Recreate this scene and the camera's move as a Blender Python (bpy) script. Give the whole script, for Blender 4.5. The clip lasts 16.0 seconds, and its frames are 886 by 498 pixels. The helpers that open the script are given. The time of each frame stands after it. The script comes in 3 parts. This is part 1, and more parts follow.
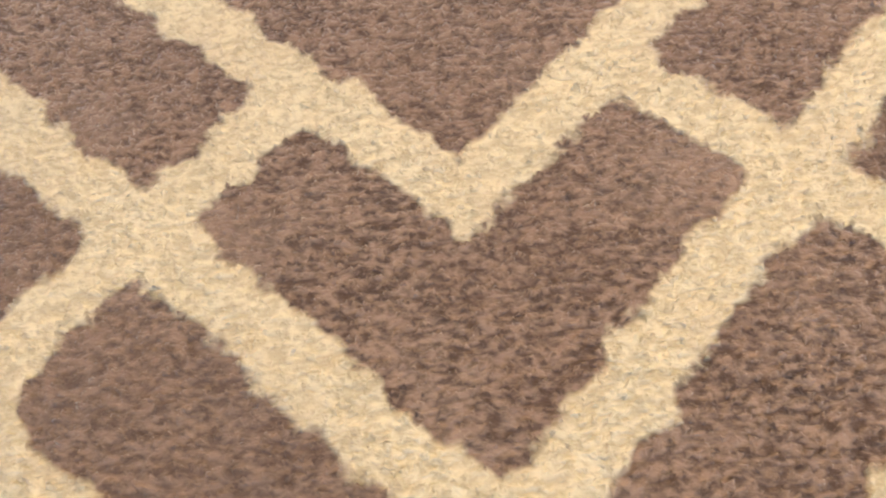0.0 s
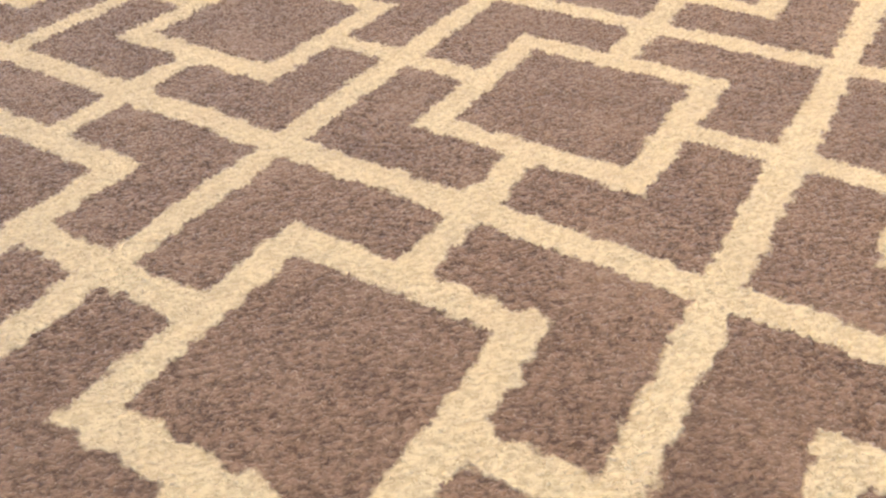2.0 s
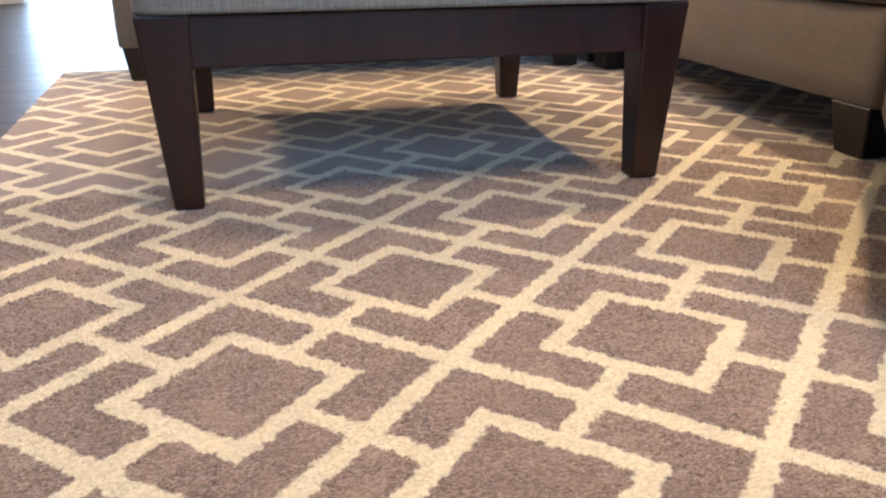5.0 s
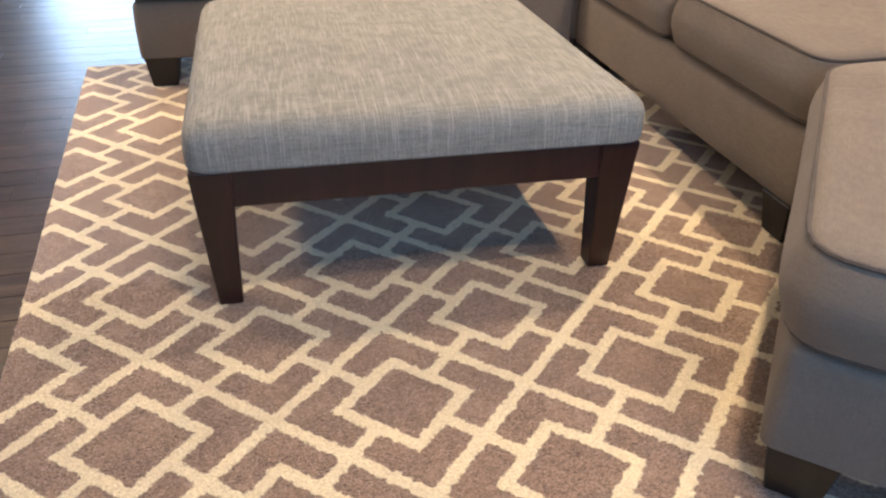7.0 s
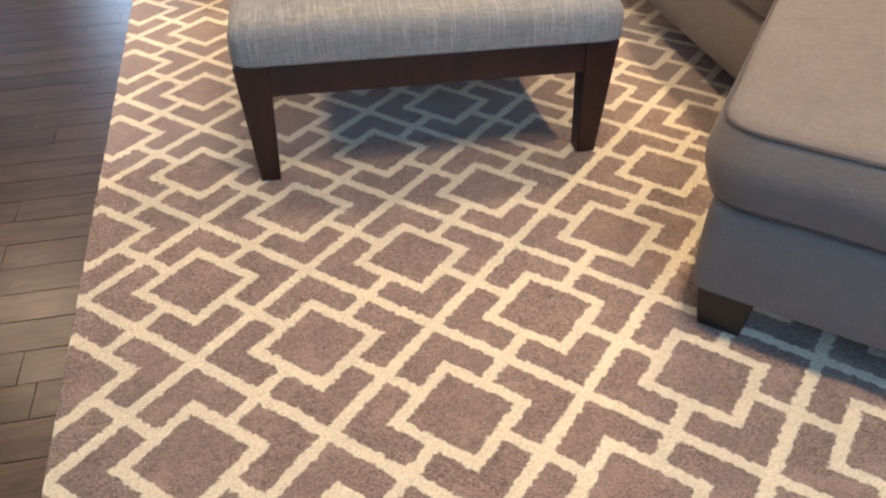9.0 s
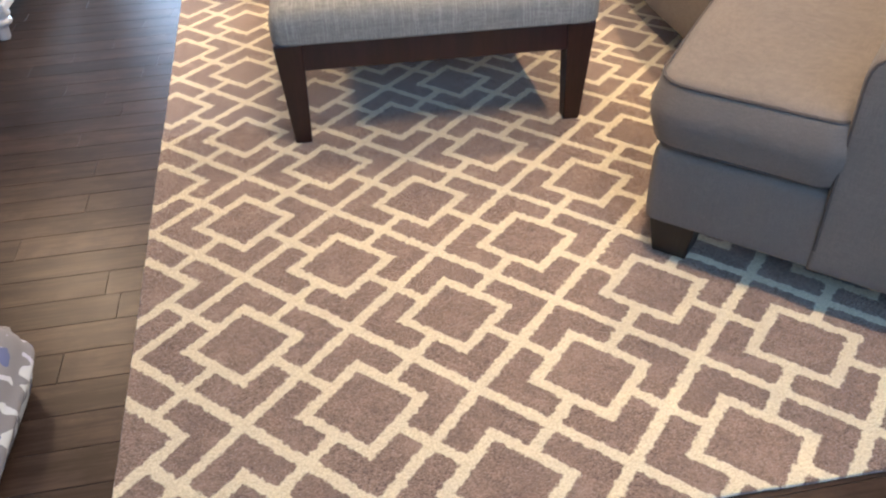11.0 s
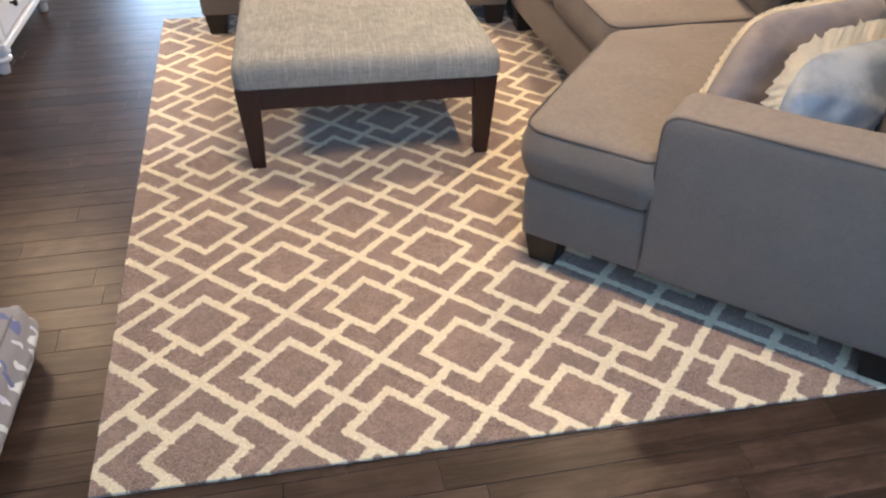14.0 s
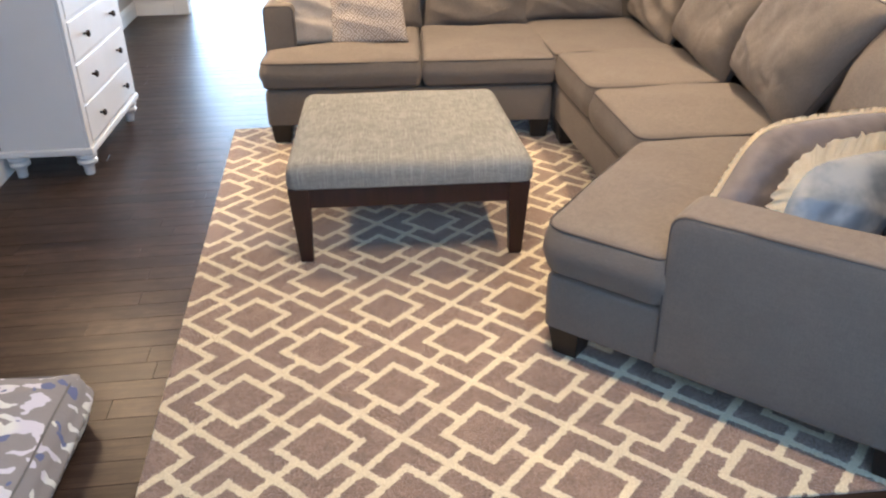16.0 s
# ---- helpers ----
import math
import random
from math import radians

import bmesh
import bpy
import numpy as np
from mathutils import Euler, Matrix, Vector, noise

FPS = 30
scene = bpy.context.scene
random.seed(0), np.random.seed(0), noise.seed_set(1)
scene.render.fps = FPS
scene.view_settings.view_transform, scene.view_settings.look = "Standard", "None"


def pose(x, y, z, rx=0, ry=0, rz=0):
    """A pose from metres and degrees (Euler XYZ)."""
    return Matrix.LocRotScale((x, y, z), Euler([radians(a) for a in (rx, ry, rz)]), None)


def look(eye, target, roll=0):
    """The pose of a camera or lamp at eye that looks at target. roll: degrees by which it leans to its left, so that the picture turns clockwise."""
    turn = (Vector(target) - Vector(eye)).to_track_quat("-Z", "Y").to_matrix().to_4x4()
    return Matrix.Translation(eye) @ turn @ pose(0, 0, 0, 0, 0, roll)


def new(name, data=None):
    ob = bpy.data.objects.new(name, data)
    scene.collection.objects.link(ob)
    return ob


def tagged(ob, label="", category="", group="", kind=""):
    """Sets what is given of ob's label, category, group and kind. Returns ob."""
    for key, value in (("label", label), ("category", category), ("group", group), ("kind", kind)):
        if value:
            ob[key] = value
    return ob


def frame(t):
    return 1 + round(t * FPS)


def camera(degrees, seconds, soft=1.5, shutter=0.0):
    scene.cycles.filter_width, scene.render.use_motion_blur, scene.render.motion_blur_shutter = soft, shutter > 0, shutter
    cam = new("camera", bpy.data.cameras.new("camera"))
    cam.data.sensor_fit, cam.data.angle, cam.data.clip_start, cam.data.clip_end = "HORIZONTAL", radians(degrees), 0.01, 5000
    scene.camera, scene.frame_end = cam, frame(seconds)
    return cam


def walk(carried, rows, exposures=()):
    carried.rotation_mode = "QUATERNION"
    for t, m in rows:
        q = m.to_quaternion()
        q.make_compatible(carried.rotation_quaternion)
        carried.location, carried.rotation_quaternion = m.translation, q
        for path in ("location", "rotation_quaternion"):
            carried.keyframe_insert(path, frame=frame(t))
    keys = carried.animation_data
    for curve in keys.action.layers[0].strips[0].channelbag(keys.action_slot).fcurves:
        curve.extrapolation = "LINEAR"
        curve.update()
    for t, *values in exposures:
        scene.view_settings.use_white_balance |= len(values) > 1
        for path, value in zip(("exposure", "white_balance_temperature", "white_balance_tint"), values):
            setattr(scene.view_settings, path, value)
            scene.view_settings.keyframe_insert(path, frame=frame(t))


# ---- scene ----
cam = camera(57.2, 16.0, soft=2.2)
PATH = [
    (0, (-0.001, -0.039, 0.245), (-0.047, 0.918, -1.511), -8.3),
    (0.5, (0.005, -0.053, 0.271), (0.068, 1.091, -1.368), -5.6),
    (1, (0.007, -0.065, 0.295), (0.176, 1.236, -1.215), -3.6),
    (1.5, (0.008, -0.071, 0.312), (0.264, 1.343, -1.078), -2.4),
    (2, (0.009, -0.074, 0.322), (0.326, 1.441, -0.945), -2.1),
    (2.5, (0.016, -0.077, 0.346), (0.381, 1.523, -0.797), -2.0),
    (3, (0.018, -0.07, 0.362), (0.421, 1.582, -0.692), -1.4),
    (3.5, (0.02, -0.064, 0.38), (0.451, 1.635, -0.584), -1.0),
    (4, (0.024, -0.062, 0.4), (0.475, 1.679, -0.475), -0.7),
    (4.5, (0.03, -0.06, 0.421), (0.497, 1.711, -0.381), -0.5),
    (5, (0.025, -0.061, 0.439), (0.494, 1.739, -0.293), -0.5),
    (5.2, (0.024, -0.059, 0.445), (0.495, 1.747, -0.273), -0.4),
    (7.3, (0.0, -0.209, 1.041), (0.442, 1.398, -0.064), 1.4),
    (7.5, (0.006, -0.242, 1.035), (0.42, 1.348, -0.104), 0.9),
    (8, (0.019, -0.308, 1.053), (0.381, 1.243, -0.157), -0.2),
    (8.5, (0.015, -0.393, 1.086), (0.351, 1.15, -0.14), -0.3),
    (10.8, (-0.033, -0.824, 1.228), (0.252, 0.734, 0.006), -1.7),
    (11, (-0.013, -0.876, 1.232), (0.249, 0.687, 0.012), -1.9),
    (11.5, (0.0, -1.007, 1.269), (0.235, 0.557, 0.045), -1.8),
    (12, (0.012, -1.105, 1.325), (0.255, 0.465, 0.111), -1.7),
    (12.5, (-0.008, -1.17, 1.391), (0.301, 0.381, 0.168), -1.3),
    (13, (-0.034, -1.225, 1.436), (0.366, 0.291, 0.194), -1.1),
    (13.5, (0.0, -1.289, 1.479), (0.408, 0.24, 0.255), -0.5),
    (14, (0.075, -1.355, 1.506), (0.404, 0.232, 0.335), 0.3),
    (14.5, (0.124, -1.433, 1.524), (0.382, 0.213, 0.418), 0.5),
    (15, (0.154, -1.503, 1.537), (0.366, 0.213, 0.532), -0.0),
    (15.5, (0.156, -1.538, 1.541), (0.352, 0.218, 0.603), -0.5),
    (16, (0.158, -1.546, 1.536), (0.355, 0.211, 0.602), -0.8),
]
walk(cam, [(t, look(eye, target, roll)) for t, eye, target, roll in PATH], exposures=[(0, -0.16, 7150, 11), (2.5, -0.10, 6950, 11), (4, -0.08, 6650, 12), (5, -0.01, 6450, 12), (8, -0.03, 6350, 12), (12, 0.05, 6300, 12), (16, 0.02, 6550, 11)])


# ---------------------------------------------------------------- light
world = bpy.data.worlds.new("sky")
scene.world = world
world.use_nodes = True
wn = world.node_tree.nodes
sky = wn.new("ShaderNodeTexSky")
sky.sky_type = "NISHITA"
sky.sun_disc = False
sky.sun_elevation = radians(35)
sky.sun_rotation = radians(200)
wn["Background"].inputs[1].default_value = 0.12
world.node_tree.links.new(sky.outputs[0], wn["Background"].inputs[0])


def lamp(name, kind, m, energy, colour, **kw):
    data = bpy.data.lights.new(name, kind)
    data.energy, data.color = energy, colour
    if kind == "AREA":
        data.shape = kw.get("shape", "RECTANGLE")
        data.size = kw["size"]
        data.size_y = kw.get("size_y", kw["size"])
        data.spread = radians(kw.get("spread", 180))
    if kind == "POINT":
        data.shadow_soft_size = kw["radius"]
    if kind == "SUN":
        data.angle = radians(kw.get("angle", 0.5))
    ob = new(name, data)
    ob.matrix_world = m
    return ob


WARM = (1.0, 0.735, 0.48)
DAY = (0.48, 0.70, 1.0)
CEIL = 2.55
FLOOR = -0.012   # the planks; z = 0 is the top of the rug's pile
lamp("sun", "SUN", look((3, 12, 8), (0, 0, 0)), 2.5, (1, 0.94, 0.86))
# daylight in the glass door of the far wall and in the window behind the camera
lamp("far_door_daylight", "AREA", look((-0.1, 8.33, 1.15), (-0.1, 0, 0.95)), 420, DAY, size=3.2, size_y=2.1)
lamp("rear_window_daylight", "AREA", look((0.55, -2.02, 1.8), (0.55, 0, 0.6)), 70, (0.31, 0.58, 1.0), size=2.8, size_y=1.2)
# warm light from above is inferred; these unseen ceiling lamps and their places are assumed
ASSUMED_DOWNLIGHTS = [(0.52, 0.46, 18), (1.66, 1.92, 38), (0.30, 3.35, 37), (1.12, -0.08, 15)]
# the last is a fill lamp added to brighten the rug by the cuddler
for x, y, watts in ASSUMED_DOWNLIGHTS:
    lamp("assumed_downlight_lamp", "AREA", look((x, y, CEIL - 0.02), (x, y, 0)), watts, WARM, size=0.13, shape="DISK", spread=130)
# the bulb of the table lamp on the dresser, whose top shades the floor beside it
BULB = (-1.34, 2.88, 1.80)
lamp("table_lamp_bulb", "POINT", Matrix.Translation(BULB), 165, WARM, radius=0.15)


# ---------------------------------------------------------------- materials
class Mat:
    """A node material with short names for its nodes."""

    def __init__(self, name, rough=0.7, metal=0.0):
        self.m = bpy.data.materials.new(name)
        self.m.use_nodes = True
        self.t = self.m.node_tree
        self.b = self.t.nodes["Principled BSDF"]
        self.b.inputs["Roughness"].default_value = rough
        self.b.inputs["Metallic"].default_value = metal

    def n(self, kind, **sets):
        node = self.t.nodes.new(kind)
        for key, v in sets.items():
            if key == "op":
                node.operation = v
            elif key == "blend":
                node.blend_type = v
            elif key == "dt":
                node.data_type = v
        return node

    def put(self, socket, v):
        if isinstance(v, (int, float)):
            socket.default_value = v
        elif isinstance(v, (tuple, list)):
            socket.default_value = (*v, 1) if len(v) == 3 and len(socket.default_value) == 4 else v
        else:
            self.t.links.new(v, socket)

    def math(self, op, a, b=None, c=None):
        node = self.n("ShaderNodeMath", op=op)
        for s, v in zip(node.inputs, (a, b, c)):
            if v is not None:
                self.put(s, v)
        return node.outputs[0]

    def vmath(self, op, a, b=None):
        node = self.n("ShaderNodeVectorMath", op=op)
        for s, v in zip(node.inputs, (a, b)):
            if v is not None:
                self.put(s, v)
        return node.outputs[0]

    def mix(self, f, a, b, blend="MIX"):
        node = self.n("ShaderNodeMix", dt="RGBA", blend=blend)
        self.put(node.inputs[0], f)
        self.put(node.inputs[6], a)
        self.put(node.inputs[7], b)
        return node.outputs[2]

    def coords(self, scale=(1, 1, 1), kind="Object"):
        tc = self.n("ShaderNodeTexCoord")
        return self.vmath("MULTIPLY", tc.outputs[kind], scale)

    def noise(self, co, scale, detail=3, rough=0.55, out=0):
        node = self.n("ShaderNodeTexNoise")
        self.put(node.inputs["Vector"], co)
        self.put(node.inputs["Scale"], scale)
        self.put(node.inputs["Detail"], detail)
        self.put(node.inputs["Roughness"], rough)
        return node.outputs[out]

    def ramp(self, f, stops):
        node = self.n("ShaderNodeValToRGB")
        e = node.color_ramp.elements
        while len(e) < len(stops):
            e.new(0.5)
        for el, (p, c) in zip(e, stops):
            el.position, el.color = p, (*c, 1) if not isinstance(c, float) else (c, c, c, 1)
        self.put(node.inputs[0], f)
        return node.outputs[0]

    def step(self, v, lo, hi, a=0.0, b=1.0):
        node = self.n("ShaderNodeMapRange")
        node.interpolation_type = "SMOOTHSTEP"
        for s, x in zip(node.inputs, (v, lo, hi, a, b)):
            self.put(s, x)
        return node.outputs[0]

    def bump(self, height, strength, dist):
        node = self.n("ShaderNodeBump")
        self.put(node.inputs["Strength"], strength)
        self.put(node.inputs["Distance"], dist)
        self.put(node.inputs["Height"], height)
        self.t.links.new(node.outputs[0], self.b.inputs["Normal"])

    def out(self, colour, rough=None):
        self.put(self.b.inputs["Base Color"], colour)
        if rough is not None:
            self.put(self.b.inputs["Roughness"], rough)
        return self.m


H = 0.235      # half the diagonal of one repeat of the rug's lattice
K = 0.99 * H


def rug_material():
    m = Mat("rug_pile", 0.95)
    co = m.coords()
    # the weave is not quite square: a slow drift over the length and width
    xyz = m.n("ShaderNodeSeparateXYZ")
    m.put(xyz.inputs[0], co)
    wx, wy = xyz.outputs[0], xyz.outputs[1]
    xx, xy, yy = m.math("MULTIPLY", wx, wx), m.math("MULTIPLY", wx, wy), m.math("MULTIPLY", wy, m.math("MINIMUM", wy, 1.3))

    def drift(k):
        s = k[0]
        for f, v in zip(k[1:], (wx, wy, xx, xy, yy)):
            s = m.math("MULTIPLY_ADD", v, -f, s)
        return s
    away = m.n("ShaderNodeCombineXYZ")
    m.put(away.inputs[0], drift((-0.0037, 0.0052, -0.0124, -0.0045, -0.0102, 0.0064)))
    m.put(away.inputs[1], drift((0.0035, -0.001, 0.0203, -0.0199, -0.005, -0.0152)))
    wob = m.vmath("SUBTRACT", m.noise(co, 75, 2, out=1), (0.5, 0.5, 0.5))
    wob2 = m.vmath("SUBTRACT", m.noise(co, 14, 2, out=1), (0.5, 0.5, 0.5))
    cw = m.vmath("ADD", m.vmath("ADD", co, away.outputs[0]), m.vmath("MULTIPLY", wob, (0.019, 0.019, 0)))
    cw = m.vmath("ADD", cw, m.vmath("MULTIPLY", wob2, (0.005, 0.005, 0)))
    sep = m.n("ShaderNodeSeparateXYZ")
    m.put(sep.inputs[0], cw)
    x, y = m.math("DIVIDE", sep.outputs[0], 2 * H), m.math("DIVIDE", sep.outputs[1], 2 * K)
    p, q = m.math("ADD", x, y), m.math("SUBTRACT", x, y)
    P = m.math("ABSOLUTE", m.math("SUBTRACT", m.math("FRACT", p), 0.5))
    Q = m.math("ABSOLUTE", m.math("SUBTRACT", m.math("FRACT", q), 0.5))
    hi, lo = m.math("MAXIMUM", P, Q), m.math("MINIMUM", P, Q)
    line = m.math("SUBTRACT", 0.5, hi)
    ring = m.math("ABSOLUTE", m.math("SUBTRACT", hi, 0.25))
    stub = m.math("ADD", lo, m.math("LESS_THAN", hi, 0.25))
    d = m.math("SMOOTH_MIN", m.math("SMOOTH_MIN", line, ring, 0.035), stub, 0.035)
    cream = m.step(d, 0.031, 0.043, 1, 0)
    curl = m.vmath("ADD", co, m.vmath("MULTIPLY", m.noise(co, 60, 2, out=1), (0.006, 0.006, 0)))
    yarn = m.noise(m.vmath("MULTIPLY", curl, (0.8, 1.5, 1.0)), 265, 2, 0.5)
    tuft = m.noise(co, 140, 3, 0.6)
    patch = m.noise(co, 5, 3)
    cc = m.mix(m.step(yarn, 0.34, 0.66), (0.53, 0.462, 0.315), (0.71, 0.64, 0.46))
    bc = m.mix(m.step(yarn, 0.30, 0.70), (0.098, 0.064, 0.048), (0.330, 0.238, 0.182))
    mott = m.noise(co, 13, 4, 0.6)
    bc = m.mix(m.math("MULTIPLY", m.step(mott, 0.50, 0.66), 0.32), bc, (0.128, 0.086, 0.070))
    bc = m.mix(m.math("MULTIPLY", m.step(mott, 0.48, 0.34), 0.45), bc, (0.345, 0.254, 0.196))
    bc = m.mix(m.math("MULTIPLY", m.step(tuft, 0.3, 0.55, 1, 0), 0.25), bc, (0.55, 0.48, 0.42), "MULTIPLY")
    cc = m.mix(m.math("MULTIPLY", m.step(mott, 0.5, 0.68), 0.35), cc, (0.55, 0.47, 0.34))
    bc = m.mix(m.step(patch, 0.35, 0.7, 0.0, 0.4), bc, (0.232, 0.165, 0.126))
    col = m.mix(cream, bc, cc)
    m.bump(m.math("ADD", m.math("ADD", yarn, tuft), m.math("MULTIPLY", cream, 0.6)), 0.65, 0.004)
    m.put(m.b.inputs["Sheen Weight"], 0.4)
    m.b.inputs["Specular IOR Level"].default_value = 0.1
    return m.out(col)


def weave_material(name, a, b, scale=900, slub=0.0, rough=0.9, blotch=0.25, bump=0.35, crease=0.0):
    """Woven upholstery: two thread directions, slubs and soft wear."""
    m = Mat(name, rough)
    co = m.coords()
    w1 = m.noise(m.vmath("MULTIPLY", co, (1, 1, 0.06)), scale, 2)
    w2 = m.noise(m.vmath("MULTIPLY", co, (0.06, 0.06, 1)), scale, 2)
    w3 = m.noise(m.vmath("MULTIPLY", co, (1, 0.05, 0.3)), scale, 2)
    thread = m.math("MULTIPLY", m.math("ADD", m.math("ADD", w1, w2), w3), 0.3333)
    col = m.mix(m.step(thread, 0.4, 0.6), a, b)
    big = m.noise(co, 7, 4)
    col = m.mix(m.math("MULTIPLY", m.step(big, 0.35, 0.7), blotch), col, tuple(c * 0.72 for c in a))
    if slub:
        sl = m.noise(m.vmath("MULTIPLY", co, (1, 0.035, 0.035)), 260, 2)
        s2 = m.noise(m.vmath("MULTIPLY", co, (0.05, 1, 1)), 200, 2)
        col = m.mix(m.math("MULTIPLY", m.step(sl, 0.5, 0.68), slub), col, tuple(min(1, c * 1.9) for c in b))
        col = m.mix(m.math("MULTIPLY", m.step(s2, 0.55, 0.7), slub * 0.7), col, tuple(c * 0.55 for c in a))
    height = m.math("ADD", m.math("MULTIPLY", thread, 0.5 if crease else 1.0), m.math("MULTIPLY", big, 0.6))
    if crease:
        # soft pulled creases where the cloth is slack
        bend = m.vmath("ADD", co, m.vmath("MULTIPLY", m.noise(co, 4, 2, out=1), (0.10, 0.10, 0.10)))
        line = m.math("ABSOLUTE", m.math("SUBTRACT", m.noise(m.vmath("MULTIPLY", bend, (1.0, 2.2, 1.6)), 5.5, 2, 0.4), 0.5))
        slack = m.step(m.noise(co, 3.1, 1), 0.46, 0.66)
        height = m.math("ADD", height, m.math("MULTIPLY", m.math("MULTIPLY", m.step(line, 0.0, 0.045), slack), 1.6 * crease))
    m.bump(height, bump, 0.003 if not crease else 0.005)
    m.put(m.b.inputs["Sheen Weight"], 0.05)
    m.b.inputs["Specular IOR Level"].default_value = 0.23
    return m.out(col)


def wood_material(name, a, b, rough=0.35, along=0, random=0.0, grain=14, wavy=0.3, scuffs=1.0, mottle=0.0):
    m = Mat(name, rough)
    co = m.coords()
    info = m.n("ShaderNodeObjectInfo")
    geo = m.n("ShaderNodeNewGeometry")
    rnd = m.math("FRACT", m.math("ADD", info.outputs["Random"], geo.outputs["Random Per Island"]))
    off = m.n("ShaderNodeCombineXYZ")
    m.put(off.inputs[2], m.math("MULTIPLY", rnd, 37.0))
    m.put(off.inputs[0], m.math("MULTIPLY", rnd, 11.0))
    st = [1, 1, 1]
    st[along] = 0.07
    gco = m.vmath("ADD", m.vmath("MULTIPLY", co, tuple(st)), off.outputs[0])
    g1 = m.noise(gco, grain, 5, 0.65)
    g2 = m.noise(gco, grain * 9, 3, 0.6)
    f = m.math("ADD", m.math("MULTIPLY", g1, 0.7), m.math("MULTIPLY", g2, 0.3))
    col = m.mix(m.step(f, 0.36, 0.64), a, b)
    if random:
        col = m.mix(m.math("MULTIPLY", rnd, random), col, tuple(c * 0.5 for c in a))
    if mottle:
        # uneven stain and worn, darkened patches
        stain = m.noise(m.vmath("ADD", m.vmath("MULTIPLY", co, (0.6, 1, 1)), off.outputs[0]), 16, 5, 0.68)
        col = m.mix(m.math("MULTIPLY", m.step(stain, 0.42, 0.66), mottle), col, tuple(c * 0.8 for c in a))
    wave = m.noise(m.vmath("MULTIPLY", gco, (1, 1, 1)), 9, 2)
    m.bump(m.math("ADD", m.math("MULTIPLY", f, 0.25), m.math("MULTIPLY", wave, wavy)), 0.5, 0.004)
    scuff = m.noise(co, 9, 4)
    return m.out(col, m.step(scuff, 0.3, 0.75, rough - 0.06 * scuffs, rough + 0.12 * scuffs))


def paint_material(name, colour, rough=0.45):
    m = Mat(name, rough)
    co = m.coords()
    n1, n2 = m.noise(co, 3, 4), m.noise(co, 160, 2)
    col = m.mix(m.math("MULTIPLY", m.step(n1, 0.35, 0.7), 0.35), colour, tuple(c * 0.9 for c in colour))
    m.bump(n2, 0.06, 0.001)
    return m.out(col, m.step(n1, 0.3, 0.7, rough - 0.05, rough + 0.08))


def metal_material(name, colour, rough=0.35):
    m = Mat(name, rough, 1.0)
    n1 = m.noise(m.coords(), 60, 3)
    return m.out(m.mix(n1, colour, tuple(c * 0.7 for c in colour)), m.step(n1, 0.3, 0.7, rough, rough + 0.15))


def print_material():
    """Grey cotton with loose white, lilac and navy printed shapes."""
    m = Mat("printed_cotton", 0.9)
    co = m.coords()
    warp = m.vmath("ADD", co, m.vmath("MULTIPLY", m.vmath("SUBTRACT", m.noise(co, 16, 2, out=1), (0.5, 0.5, 0.5)), (0.05, 0.05, 0.05)))
    big = m.noise(m.vmath("MULTIPLY", warp, (1.0, 1.6, 1.3)), 15, 1, 0.4)
    small = m.noise(m.vmath("ADD", m.vmath("MULTIPLY", warp, (1.3, 1.0, 1)), (7, 3, 1)), 15, 1, 0.4)
    tone = m.noise(co, 5, 1)
    base = m.mix(m.noise(co, 500, 2), (0.20, 0.188, 0.185), (0.25, 0.236, 0.232))
    white = m.mix(m.step(tone, 0.45, 0.55), (0.52, 0.51, 0.58), (0.60, 0.61, 0.57))
    col = m.mix(m.step(big, 0.555, 0.57), base, white)
    col = m.mix(m.step(small, 0.675, 0.69), col, (0.11, 0.13, 0.24))
    m.bump(m.noise(co, 25, 4), 0.25, 0.01)
    return m.out(col)


def lattice_pillow_material():
    m = Mat("lattice_cotton", 0.9)
    co = m.coords(kind="Object")
    sep = m.n("ShaderNodeSeparateXYZ")
    m.put(sep.inputs[0], co)
    p = m.math("MULTIPLY", m.math("ADD", sep.outputs[0], sep.outputs[1]), 14.0)
    q = m.math("MULTIPLY", m.math("SUBTRACT", sep.outputs[0], sep.outputs[1]), 14.0)
    P = m.math("ABSOLUTE", m.math("SUBTRACT", m.math("FRACT", p), 0.5))
    Q = m.math("ABSOLUTE", m.math("SUBTRACT", m.math("FRACT", q), 0.5))
    hi = m.math("MAXIMUM", P, Q)
    rings = m.math("ABSOLUTE", m.math("SUBTRACT", m.math("FRACT", m.math("MULTIPLY", hi, 4.0)), 0.5))
    col = m.mix(m.step(rings, 0.22, 0.30), (0.54, 0.48, 0.42), (0.25, 0.205, 0.17))
    m.bump(m.noise(co, 400, 2), 0.3, 0.002)
    return m.out(col)


def satin_material(name, a, b, rough=0.42):
    m = Mat(name, rough)
    co = m.coords()
    col = m.mix(m.step(m.noise(co, 9, 3), 0.35, 0.65), a, b)
    m.bump(m.noise(co, 22, 4), 0.3, 0.008)
    m.put(m.b.inputs["Sheen Weight"], 0.4)
    return m.out(col)


def glass_material():
    m = Mat("window_glass", 0.0)
    m.b.inputs["Transmission Weight"].default_value = 1.0
    m.b.inputs["IOR"].default_value = 1.45
    return m.m


def glow_material(name, colour, strength):
    m = Mat(name, 0.5)
    m.put(m.b.inputs["Emission Color"], colour)
    m.b.inputs["Emission Strength"].default_value = strength
    return m.out(colour)


